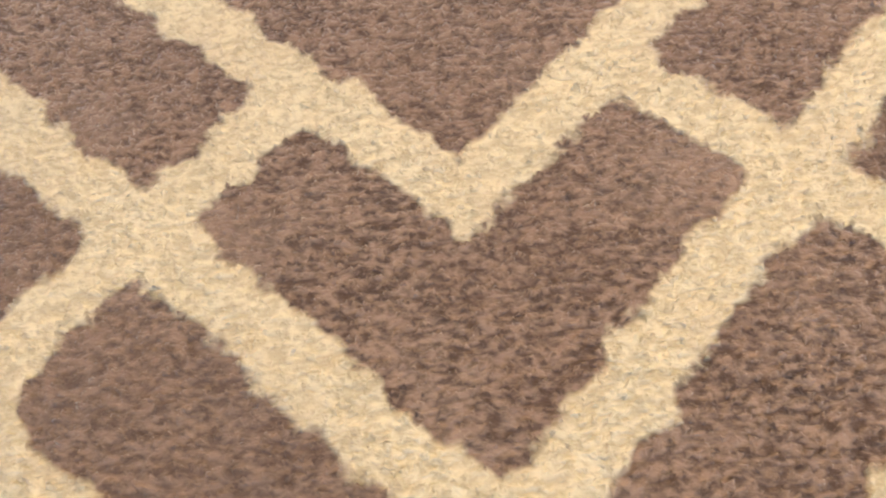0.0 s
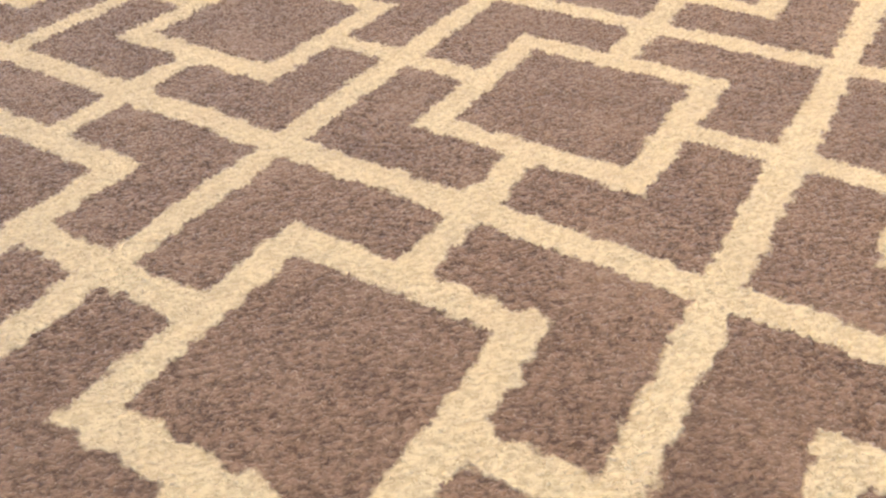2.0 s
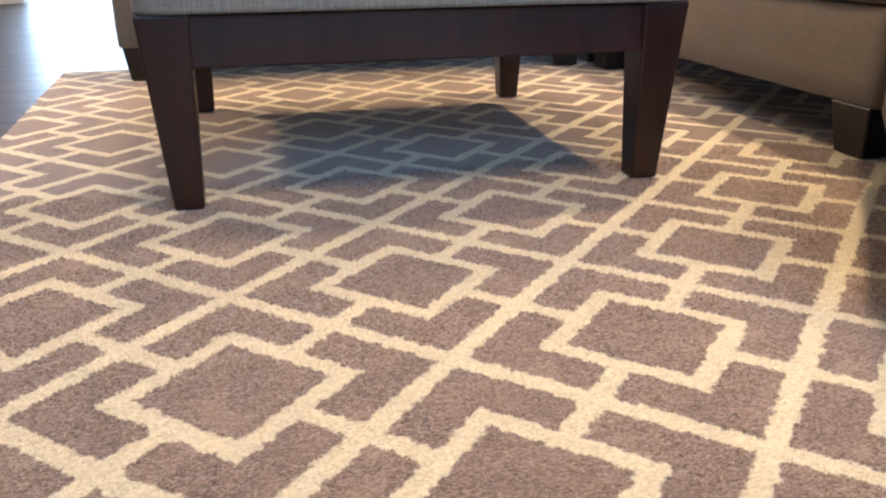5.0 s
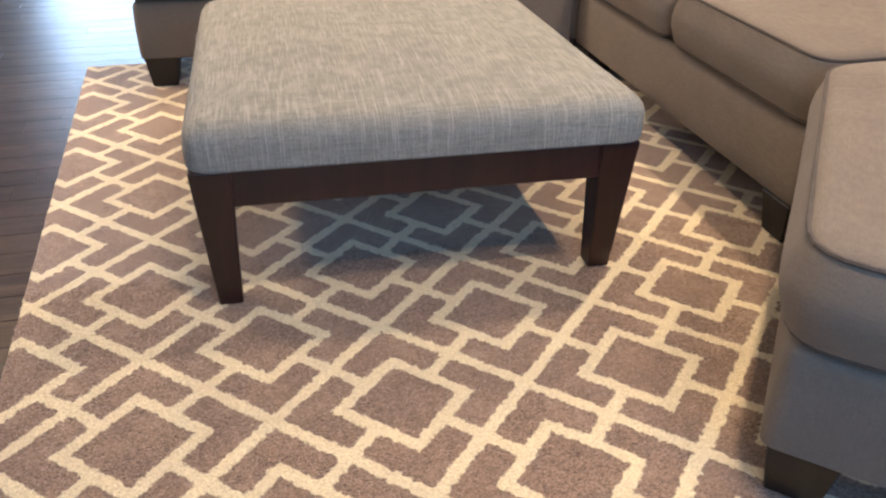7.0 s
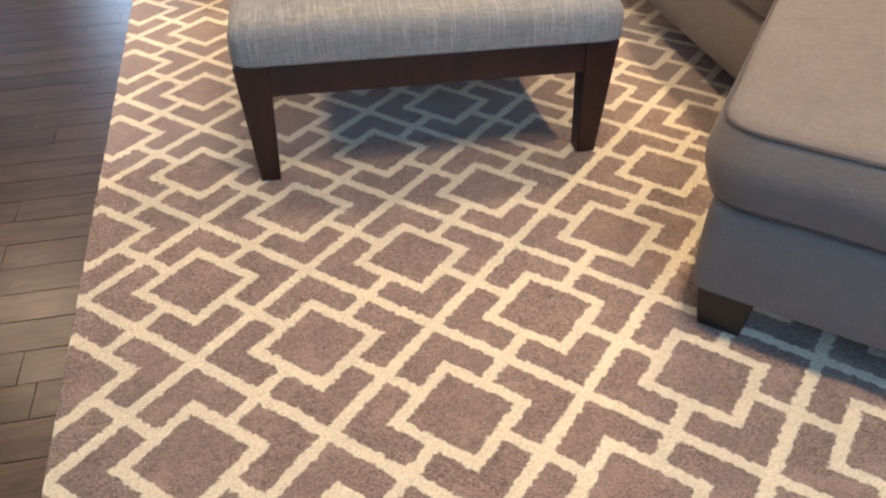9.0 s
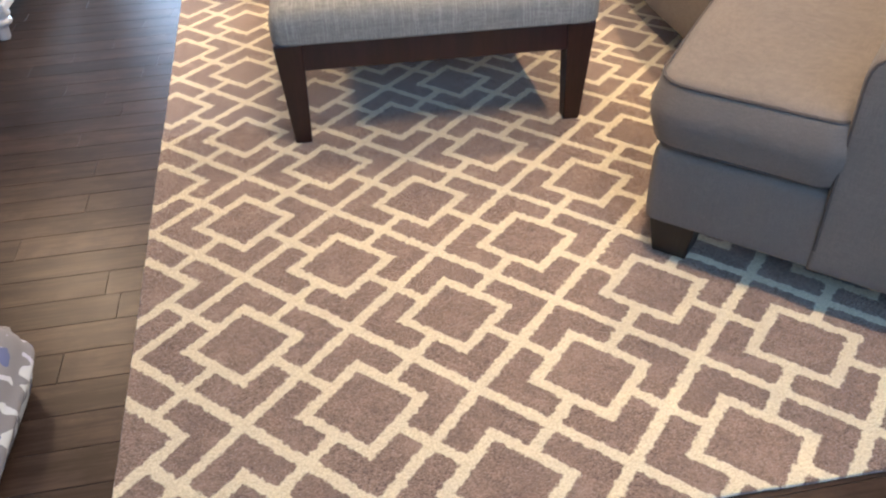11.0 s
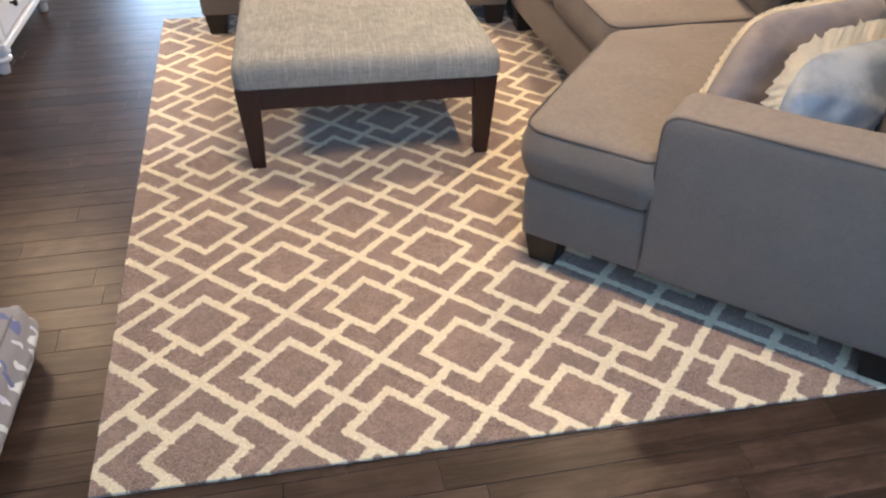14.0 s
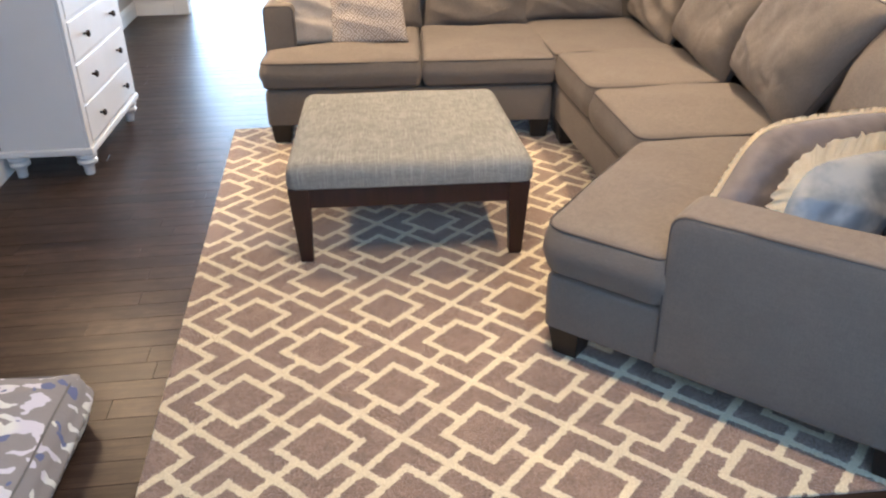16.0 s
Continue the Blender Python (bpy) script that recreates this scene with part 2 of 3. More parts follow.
M_RUG = rug_material()
M_SOFA = weave_material("taupe_chenille", (0.132, 0.114, 0.098), (0.166, 0.143, 0.123), 800, blotch=0.2, bump=0.2)
M_CUSHION = weave_material("taupe_chenille_slack", (0.132, 0.114, 0.098), (0.166, 0.143, 0.123), 800, blotch=0.22, bump=0.36, crease=0.38)
M_PIPING = weave_material("taupe_piping", (0.058, 0.050, 0.045), (0.092, 0.080, 0.072), 900)
M_OTTO = weave_material("oatmeal_blue_linen", (0.165, 0.168, 0.158), (0.25, 0.25, 0.232), 420, slub=0.26)
M_DARKWOOD = wood_material("espresso_wood", (0.012, 0.0045, 0.0045), (0.028, 0.0085, 0.0085), 0.40, along=2, grain=22)
M_FOOT = wood_material("black_brown_foot", (0.006, 0.005, 0.0045), (0.013, 0.010, 0.009), 0.48, along=2)
M_PLANK = wood_material("dark_oak_plank", (0.025, 0.0155, 0.011), (0.074, 0.048, 0.035), 0.36, along=0, random=0.30, wavy=0.09, scuffs=0.3, mottle=0.6)
M_PLANK.node_tree.nodes["Principled BSDF"].inputs["Specular IOR Level"].default_value = 0.15
M_SUBFLOOR = paint_material("dark_joint", (0.012, 0.009, 0.007), 0.8)
M_WHITE = paint_material("white_lacquer", (0.70, 0.70, 0.69), 0.35)
M_WALL = paint_material("wall_paint", (0.44, 0.40, 0.35), 0.75)
M_CEIL = paint_material("ceiling_paint", (0.70, 0.69, 0.67), 0.85)
M_TRIM = paint_material("trim_paint", (0.80, 0.79, 0.76), 0.4)
M_KNOB = metal_material("oil_rubbed_bronze", (0.05, 0.035, 0.028), 0.4)
M_BED = print_material()
M_BEDPIPE = weave_material("grey_piping", (0.13, 0.12, 0.115), (0.18, 0.168, 0.16), 900)
M_LATTICE = lattice_pillow_material()
M_BEIGE = weave_material("beige_cotton", (0.42, 0.37, 0.31), (0.52, 0.46, 0.39), 800)
M_LILAC = satin_material("mauve_taupe_satin", (0.078, 0.063, 0.060), (0.125, 0.102, 0.095), 0.6)
M_BLUE = satin_material("grey_blue_satin", (0.095, 0.12, 0.145), (0.23, 0.245, 0.25))
M_LACE = weave_material("cream_lace", (0.72, 0.61, 0.42), (0.84, 0.73, 0.54), 1600, blotch=0.08)
M_GLASS = glass_material()
M_LENS = glow_material("assumed_downlight_lens", (1.0, 0.75, 0.48), 12)


# ---------------------------------------------------------------- mesh helpers
def mesh_from(name, verts, faces, material, smooth=False):
    me = bpy.data.meshes.new(name)
    me.from_pydata([tuple(v) for v in verts], [], faces)
    me.materials.append(material)
    if smooth:
        me.polygons.foreach_set("use_smooth", [True] * len(me.polygons))
    me.update()
    return me


def part(name, bm, material, parent=None, label="", smooth=False):
    bmesh.ops.recalc_face_normals(bm, faces=bm.faces)
    me = bpy.data.meshes.new(name)
    bm.to_mesh(me)
    bm.free()
    me.materials.append(material)
    if smooth:
        me.polygons.foreach_set("use_smooth", [True] * len(me.polygons))
    ob = new(name, me)
    ob.parent = parent
    return tagged(ob, label)


def thing(name, m, label, category, group="", kind=""):
    ob = new(name)
    ob.empty_display_size = 0.1
    ob.matrix_world = m
    return tagged(ob, label, category, group, kind)


def box(bm, x0, x1, y0, y1, z0, z1, bevel=0.0, seg=2):
    r = bmesh.ops.create_cube(bm, size=1)
    for v in r["verts"]:
        v.co = Vector(((x0 + x1) / 2 + v.co.x * (x1 - x0), (y0 + y1) / 2 + v.co.y * (y1 - y0), (z0 + z1) / 2 + v.co.z * (z1 - z0)))
    if bevel:
        edges = {e for v in r["verts"] for e in v.link_edges}
        bmesh.ops.bevel(bm, geom=list(edges), offset=bevel, segments=seg, affect="EDGES", profile=0.5)
    return bm


def bbox(*a, **k):
    return box(bmesh.new(), *a, **k)


def sharp_inset(points, d):
    """The polygon with all its sides moved inwards by d."""
    out, n = [], len(points)
    for i in range(n):
        a, p, c = Vector(points[i - 1]), Vector(points[i]), Vector(points[(i + 1) % n])
        e1, e2 = (p - a).normalized(), (c - p).normalized()
        n1, n2 = Vector((-e1.y, e1.x)), Vector((-e2.y, e2.x))
        b = (n1 + n2).normalized()
        out.append(p + b * d / max(0.35, b.dot(n1)))
    return out


class Outline:
    """A polygon (anticlockwise) with rounded corners, which can be drawn at any inset with the same number of points."""

    def __init__(self, points, r, step=0.05, n=5):
        self.p = [Vector(p) for p in points]
        self.r = list(r) if isinstance(r, (list, tuple)) else [r] * len(points)
        self.n = n
        self.k = [max(1, int((self.p[(i + 1) % len(points)] - p).length / step)) for i, p in enumerate(self.p)]

    def at(self, d=0.0):
        pts = sharp_inset(self.p, d)
        out, m = [], len(pts)
        cut = []
        for i, p in enumerate(pts):
            d1, d2 = (pts[i - 1] - p), (pts[(i + 1) % m] - p)
            half = d1.angle(d2) / 2
            turn = (p - pts[i - 1]).cross(pts[(i + 1) % m] - p)
            rr = max(0.006, self.r[i] - d if turn > 0 else self.r[i] + d)
            k = min(rr / math.tan(half), d1.length * 0.45, d2.length * 0.45)
            cut.append((p + d1.normalized() * k, p + d2.normalized() * k))
        for i, p in enumerate(pts):
            s, e = cut[i]
            for k in range(self.n + 1):
                t = k / self.n
                out.append((s * (1 - t) + p * t) * (1 - t) + (p * (1 - t) + e * t) * t)
            nxt = cut[(i + 1) % m][0]
            out += [e.lerp(nxt, k / self.k[i]) for k in range(1, self.k[i])]
        return out


def slab(outline, z0, z1, r=0.02, puff=0.0, bulge=0.0, r0=None, lumps=0.0, seed=0.0, ring_seg=4, jitter=0.0):
    """A padded block on an Outline: rounded top and bottom edges (r, r0), a crowned top (puff), swelling sides (bulge)."""
    r0 = r if r0 is None else r0
    rings = []
    for k in range(ring_seg + 1):
        a = k / ring_seg * math.pi / 2
        rings.append((r0 * (1 - math.sin(a)), z0 + r0 * (1 - math.cos(a))))
    if bulge:
        for k in (0.25, 0.5, 0.75):
            rings.append((-bulge * math.sin(math.pi * k), z0 + r0 + (z1 - z0 - r - r0) * k))
    for k in range(ring_seg + 1):
        a = k / ring_seg * math.pi / 2
        rings.append((r * (1 - math.cos(a)), z1 - r + r * math.sin(a)))
    verts = []
    for d, z in rings:
        ring = outline.at(d)
        verts += [Vector((p.x, p.y, z)) for p in ring]
    n = len(ring)
    cen = sum((Vector((p.x, p.y)) for p in outline.at(0)), Vector((0, 0))) / n
    count = len(rings)
    for f in (0.12, 0.28, 0.48, 0.7, 0.88):
        for p in ring:
            q = p.lerp(cen, f)
            verts.append(Vector((q.x, q.y, z1 + puff * math.sin(f * math.pi / 2) ** 0.8)))
        count += 1
    faces = []
    for k in range(count - 1):
        for i in range(n):
            j = (i + 1) % n
            faces.append((k * n + i, k * n + j, (k + 1) * n + j, (k + 1) * n + i))
    faces.append(tuple(reversed(range(n))))
    top = (count - 1) * n
    verts.append(Vector((cen.x, cen.y, z1 + puff)))
    for i in range(n):
        faces.append((top + i, top + (i + 1) % n, len(verts) - 1))
    if lumps:
        for v in verts:
            k = noise.noise(Vector((v.x * 4 + seed, v.y * 4, v.z * 4)))
            v += Vector((k * lumps * 0.4, noise.noise(Vector((v.y * 4, v.x * 4 + seed, 3))) * lumps * 0.4, k * lumps if v.z > z0 + 0.03 else 0))
    if jitter:
        rng = random.Random(9)
        for i in range(n):
            a, b = rng.uniform(-jitter, jitter), rng.uniform(-jitter, jitter)
            for k in range(len(rings)):
                verts[k * n + i] += Vector((a, b, 0))
    bm = bmesh.new()
    vs = [bm.verts.new(v) for v in verts]
    for f in faces:
        bm.faces.new([vs[i] for i in f])
    return bm


def tube(points, r, closed=False, sides=6):
    """A round cord through the points."""
    bm = bmesh.new()
    n = len(points)
    loops = []
    for i, p in enumerate(points):
        a = points[i - 1] if closed or i else points[0]
        c = points[(i + 1) % n] if closed or i < n - 1 else points[-1]
        d = (Vector(c) - Vector(a)).normalized()
        u = d.cross(Vector((0, 0, 1)))
        u = u.normalized() if u.length > 1e-4 else Vector((1, 0, 0))
        w = d.cross(u)
        loops.append([bm.verts.new(Vector(p) + (u * math.cos(2 * math.pi * k / sides) + w * math.sin(2 * math.pi * k / sides)) * r) for k in range(sides)])
    for i in range(n if closed else n - 1):
        A, B = loops[i], loops[(i + 1) % n]
        for k in range(sides):
            bm.faces.new((A[k], A[(k + 1) % sides], B[(k + 1) % sides], B[k]))
    if not closed:
        bm.faces.new(loops[0])
        bm.faces.new(list(reversed(loops[-1])))
    return bm


def lathe(profile, sides=16, centre=(0, 0)):
    bm = bmesh.new()
    loops = [[bm.verts.new((centre[0] + r * math.cos(2 * math.pi * k / sides), centre[1] + r * math.sin(2 * math.pi * k / sides), z)) for k in range(sides)] for r, z in profile]
    for A, B in zip(loops, loops[1:]):
        for k in range(sides):
            bm.faces.new((A[k], A[(k + 1) % sides], B[(k + 1) % sides], B[k]))
    bm.faces.new(list(reversed(loops[0])))
    bm.faces.new(loops[-1])
    return bm


def round_corner(u, v):
    """Pulls the corners of the unit square in, as a full cushion's corners are."""
    k = 1 - 0.17 * (abs(u) * abs(v)) ** 2.5
    return u * k, v * k


def pillow(w, h, t, n=22, power=2.6, crease=0.012, seed=0.0, soft=False):
    """A stuffed cushion in its own xy plane (x across, y up), thickness along z."""
    bm = bmesh.new()
    grid = {}
    for side in (1, -1):
        for i in range(n + 1):
            for j in range(n + 1):
                u, v = 2 * i / n - 1, 2 * j / n - 1
                edge = i in (0, n) or j in (0, n)
                if edge and side < 0:
                    grid[side, i, j] = grid[1, i, j]
                    continue
                a, b = round_corner(u, v) if soft else (u, v)
                pinch = 1 - 0.06 * (1 - abs(a) ** 2) * abs(b) ** 4
                pinch2 = 1 - 0.06 * (1 - abs(b) ** 2) * abs(a) ** 4
                x, y = a * w / 2 * pinch2, b * h / 2 * pinch
                prof = (max(0, 1 - abs(u) ** power) * max(0, 1 - abs(v) ** power)) ** 0.55
                z = side * t / 2 * prof
                q = Vector((x * 6 + seed, y * 6, side * 2.0))
                z += noise.noise(q * 0.6) * crease * 1.2 * prof + noise.noise(q * 2.2) * crease * 0.25 * prof
                fold = noise.noise(Vector((x * 3 + y * 9 + seed, y * 2, 4.0)))
                z += side * abs(fold) * crease * -0.9 * prof
                # gathered folds that run in from the corners and the lower edge
                rid = abs(noise.noise(Vector((x * 5 + y * 11 + seed * 3, (y - x) * 3, seed))))
                rid2 = abs(noise.noise(Vector((x * 12 - y * 4, (y + x) * 3.5 + seed, 9.0))))
                rim = min(1.0, 0.35 + max(abs(u), abs(v)) ** 2)
                z -= side * rim * prof * crease * max(0, noise.noise(Vector((x * 4, y * 4, seed + 20))) + 0.15) * (0.9 * max(0, 1 - rid * 7) + 0.5 * max(0, 1 - rid2 * 9))
                grid[side, i, j] = bm.verts.new((x, y, z))
    for side in (1, -1):
        for i in range(n):
            for j in range(n):
                f = [grid[side, i, j], grid[side, i + 1, j], grid[side, i + 1, j + 1], grid[side, i, j + 1]]
                if len(set(f)) == 4:
                    bm.faces.new(f if side > 0 else f[::-1])
    return bm


def pillow_edge(w, h, n=28, soft=False):
    pts = []
    for k in range(4 * n):
        s, t = divmod(k, n)
        t = 2 * t / n - 1
        u, v = ((t, -1), (1, t), (-t, 1), (-1, -t))[s]
        if soft:
            u, v = round_corner(u, v)
        pts.append(Vector((u * w / 2 * (1 - 0.06 * (1 - v * v) * u ** 4), v * h / 2 * (1 - 0.06 * (1 - u * u) * v ** 4), 0)))
    return pts


# ---------------------------------------------------------------- the room
X0, X1, Y0, Y1 = -1.58, 2.50, -2.05, 6.29
Y_FAR = 8.40   # the glass door, beyond the wide opening
T = 0.12


def structure(name, bm, material, label, category, smooth=False):
    return tagged(part(name, bm, material, None, "", smooth), label, category, "", "structure")


def wall_run(bm, axis, at, thick, a, b, top, holes):
    """A wall along an axis with openings (from, to, sill, head)."""
    def put(p, q, z0, z1):
        if q - p > 1e-4 and z1 - z0 > 1e-4:
            if axis == "x":
                box(bm, p, q, at, at + thick, z0, z1)
            else:
                box(bm, at, at + thick, p, q, z0, z1)
    pos = a
    for h0, h1, s, e in sorted(holes):
        put(pos, h0, FLOOR, top)
        put(h0, h1, FLOOR, s)
        put(h0, h1, e, top)
        pos = h1
    put(pos, b, FLOOR, top)
    return bm


structure("wall_north", wall_run(bmesh.new(), "x", Y1, T, -3.6, X1 + T, CEIL, [(-1.27, 1.90, FLOOR, 2.3)]), M_WALL, "painted beige wall with a wide cased opening", "wall")
structure("wall_far", wall_run(bmesh.new(), "x", Y_FAR, T, -2.2, X1 + T, CEIL, [(-1.7, 1.5, 0.02, 2.2)]), M_WALL, "painted beige wall with a wide glass door opening", "wall")
structure("wall_alcove", wall_run(bmesh.new(), "y", -2.2, T, Y1 + T, Y_FAR, CEIL, []), M_WALL, "plain painted beige wall beyond the opening", "wall")
structure("wall_south", wall_run(bmesh.new(), "x", Y0 - T, T, X0 - T, X1 + T, CEIL, [(-0.9, 2.0, 1.15, 2.45)]), M_WALL, "painted beige wall with a wide window opening", "wall")
structure("wall_east", wall_run(bmesh.new(), "y", X1, T, Y0, Y_FAR, CEIL, []), M_WALL, "plain painted beige wall behind the sofa", "wall")
structure("wall_west", wall_run(bmesh.new(), "y", X0 - T, T, Y0, 5.0, CEIL, []), M_WALL, "painted beige wall behind the white dresser", "wall")
structure("wall_hall", box(wall_run(bmesh.new(), "y", -3.6, T, 4.88, Y1, CEIL, []), -3.6, X0 - T, 4.88, 5.0, FLOOR, CEIL), M_WALL, "painted beige wall of the side hall", "wall")
structure("ceiling", bbox(-3.6, X1 + T, Y0 - T, Y_FAR + T, CEIL, CEIL + 0.1), M_CEIL, "flat white painted ceiling", "ceiling")

# ---------------------------------------------------------------- floor
floor = structure("floor", bbox(-3.6, X1 + T, Y0 - T, Y_FAR + T, -0.12, FLOOR - 0.016), M_SUBFLOOR, "dark brown hardwood plank floor with a satin finish", "floor")
PLANK_W = 0.0932
ROW_0 = -2.0768   # the first joint line
# where the end joints of some rows lie
BUTTS = {16: -0.30, 19: 0.416, 20: 0.32, 27: -0.625, 30: -0.565, 34: -0.668, 36: -0.672, 40: -0.64, 48: -0.646, 57: -0.863, 66: -0.702}


def plank_floor():
    """Staggered planks along x; those in the open strip of floor are objects of their own."""
    rng = random.Random(4)
    lengths = [0.45, 0.62, 0.8, 1.0, 1.2]
    meshes = {}
    for ln in lengths:
        bm = bbox(0.0004, ln - 0.0004, 0.0007, PLANK_W - 0.0007, -0.016, 0.0, bevel=0.0006, seg=1)
        bmesh.ops.recalc_face_normals(bm, faces=bm.faces)
        me = bpy.data.meshes.new("plank")
        bm.to_mesh(me)
        bm.free()
        me.materials.append(M_PLANK)
        meshes[ln] = me
    verts, faces = [], []
    made = 0
    rows = int((Y_FAR - ROW_0) / PLANK_W)
    for r in range(rows):
        y = ROW_0 + r * PLANK_W
        start = X0 if y < 4.88 else (-3.48 if y < Y1 else -2.1)
        x = start - rng.random() * 0.9
        while x < X1:
            ln = rng.choice(lengths)
            if r in BUTTS and x < BUTTS[r] - 0.01 and x + ln > BUTTS[r] - 0.35:
                ln = BUTTS[r] - x
            near = -1.75 < x + ln / 2 < 1.6 and (-0.95 < y < 0.0 or (x < -0.5 and y < 5.4 and y > -0.95))
            tilt = rng.uniform(-0.0002, 0.0002)
            whole = x >= start and x + ln <= X1 and ln in meshes
            if near and whole and made < 300:
                ob = new("plank", meshes[ln])
                ob.parent = floor
                ob.location = (x, y, FLOOR + tilt)
                made += 1
            else:
                a, b = max(x, start) + 0.0007, min(x + ln, X1) - 0.0007
                if b - a < 0.01:
                    x += ln
                    continue
                c, d, z = y + 0.0007, y + PLANK_W - 0.0007, FLOOR + tilt
                k = len(verts)
                e = 0.0006
                verts.extend([(a, c, FLOOR - 0.016), (b, c, FLOOR - 0.016), (b, d, FLOOR - 0.016), (a, d, FLOOR - 0.016),
                              (a, c, z - e), (b, c, z - e), (b, d, z - e), (a, d, z - e),
                              (a + e, c + e, z), (b - e, c + e, z), (b - e, d - e, z), (a + e, d - e, z)])
                for s in (0, 4):
                    for i in range(4):
                        j = (i + 1) % 4
                        faces.append((k + s + i, k + s + j, k + s + 4 + j, k + s + 4 + i))
                faces.append((k + 8, k + 9, k + 10, k + 11))
            x += ln
    rest = new("planks", mesh_from("planks", verts, faces, M_PLANK))
    rest.parent = floor
    tagged(rest, "dark hardwood planks", "", "", "stuff")


# ---------------------------------------------------------------- trim, door and window
def baseboard(name, pts):
    """A moulded skirting along a polyline; its front is on the left of the way."""
    bm = bmesh.new()
    prof = [(0, FLOOR), (0.016, FLOOR), (0.016, 0.085), (0.012, 0.095), (0.012, 0.105), (0.005, 0.118), (0, 0.118)]
    for a, b in zip(pts, pts[1:]):
        a, b = Vector(a), Vector(b)
        d = (b - a).normalized()
        nrm = Vector((-d.y, d.x))
        A = [bm.verts.new((*(a + nrm * o), z)) for o, z in prof]
        B = [bm.verts.new((*(b + nrm * o), z)) for o, z in prof]
        for i in range(len(prof)):
            j = (i + 1) % len(prof)
            bm.faces.new((A[i], B[i], B[j], A[j]))
        bm.faces.new(list(reversed(A)))
        bm.faces.new(B)
    return structure(name, bm, M_TRIM, "white moulded baseboard along the wall", "baseboard")


baseboard("baseboard", [(X0, 5.0), (X0, Y0)])
baseboard("baseboard", [(X1, Y0), (X1, Y1)])
baseboard("baseboard", [(X0, Y0), (X1, Y0)])
baseboard("baseboard", [(-1.404, Y1), (-1.757, Y1)])
baseboard("baseboard", [(X1, Y1), (2.04, Y1)])


def glazed_opening(name, x0, x1, z0, z1, y, leaves, label, category, m=None):
    """A framed opening in a wall along x, with its casing, leaves and panes."""
    root = thing(name, m or Matrix.Translation((0, y, 0)), label, category, "", "structure")
    f = 0.05
    for a, b, c, d in ((x0, x0 + f, z0, z1), (x1 - f, x1, z0, z1), (x0 + f, x1 - f, z1 - f, z1), (x0 + f, x1 - f, z0, z0 + f)):
        part("window_frame", bbox(a, b, 0.02, 0.10, c, d, bevel=0.003, seg=1), M_TRIM, root)
    w = (x1 - x0 - 2 * f) / leaves
    for i in range(leaves):
        a, b = x0 + f + i * w, x0 + f + (i + 1) * w
        sash = bmesh.new()
        for p, q, c, d in ((a, a + 0.05, z0 + f, z1 - f), (b - 0.05, b, z0 + f, z1 - f), (a + 0.05, b - 0.05, z1 - f - 0.06, z1 - f), (a + 0.05, b - 0.05, z0 + f, z0 + f + 0.09)):
            box(sash, p, q, 0.035, 0.075, c, d)
        part("sash", sash, M_TRIM, root)
        pane = part("pane", bbox(a + 0.05, b - 0.05, 0.052, 0.058, z0 + f + 0.09, z1 - f - 0.06), M_GLASS, root)
        pane.visible_shadow = False
    return root


glazed_opening("door_1", -1.7, 1.5, 0.02, 2.2, Y_FAR, 4, "white framed glass patio door letting in daylight", "door")
glazed_opening("window_1", -0.9, 2.0, 1.15, 2.45, Y0 - T, 3, "white framed window letting in daylight", "window")
casing = bmesh.new()
for a, b, c, d in ((-1.404, -1.272, FLOOR, 2.42), (1.90, 2.04, FLOOR, 2.42), (-1.272, 1.90, 2.3, 2.42)):
    box(casing, a, b, Y1 - 0.025, Y1, c, d, bevel=0.004, seg=1)
structure("trim", casing, M_TRIM, "white painted casing round the wide opening", "trim")
panel = box(bmesh.new(), -1.755, -1.406, Y1 - 0.012, Y1 - 0.001, 0.118, 0.95)
for a, d, z0, z1 in ((-1.75, -1.69, 0.118, 0.95), (-1.465, -1.405, 0.118, 0.95), (-1.69, -1.465, 0.118, 0.19), (-1.69, -1.465, 0.86, 0.95)):
    box(panel, a, d, Y1 - 0.028, Y1 - 0.012, z0, z1, bevel=0.004, seg=1)
structure("wainscot", panel, M_TRIM, "white painted panelling beside the wide opening", "panelling")
# short return wall with its baseboard beside the hall opening
structure("wall_return", bbox(-1.88, -1.757, 5.45, Y1, FLOOR, CEIL), M_WALL, "narrow painted wall end beside the hall", "wall")
baseboard("baseboard", [(-1.757, Y1), (-1.757, 5.45), (-1.88, 5.45)])


# an assumed fixture, out of view, for each of the ceiling lamps
def assumed_downlight(x, y):
    root = thing("assumed_downlight", Matrix.Translation((x, y, CEIL)), "assumed small white recessed ceiling light, out of view, lit warm", "ceiling light", "recessed ceiling lights")
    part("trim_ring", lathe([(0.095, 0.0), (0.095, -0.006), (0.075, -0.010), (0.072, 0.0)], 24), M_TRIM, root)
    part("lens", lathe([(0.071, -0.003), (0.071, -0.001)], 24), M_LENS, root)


for x, y, watts in ASSUMED_DOWNLIGHTS:
    assumed_downlight(x, y)


# ---------------------------------------------------------------- rug
RUG = [Vector((-0.465, -0.080)), Vector((1.93, -0.135)), Vector((1.90, 2.97)), Vector((-0.515, 2.965))]
RUG_TOP = -0.0025


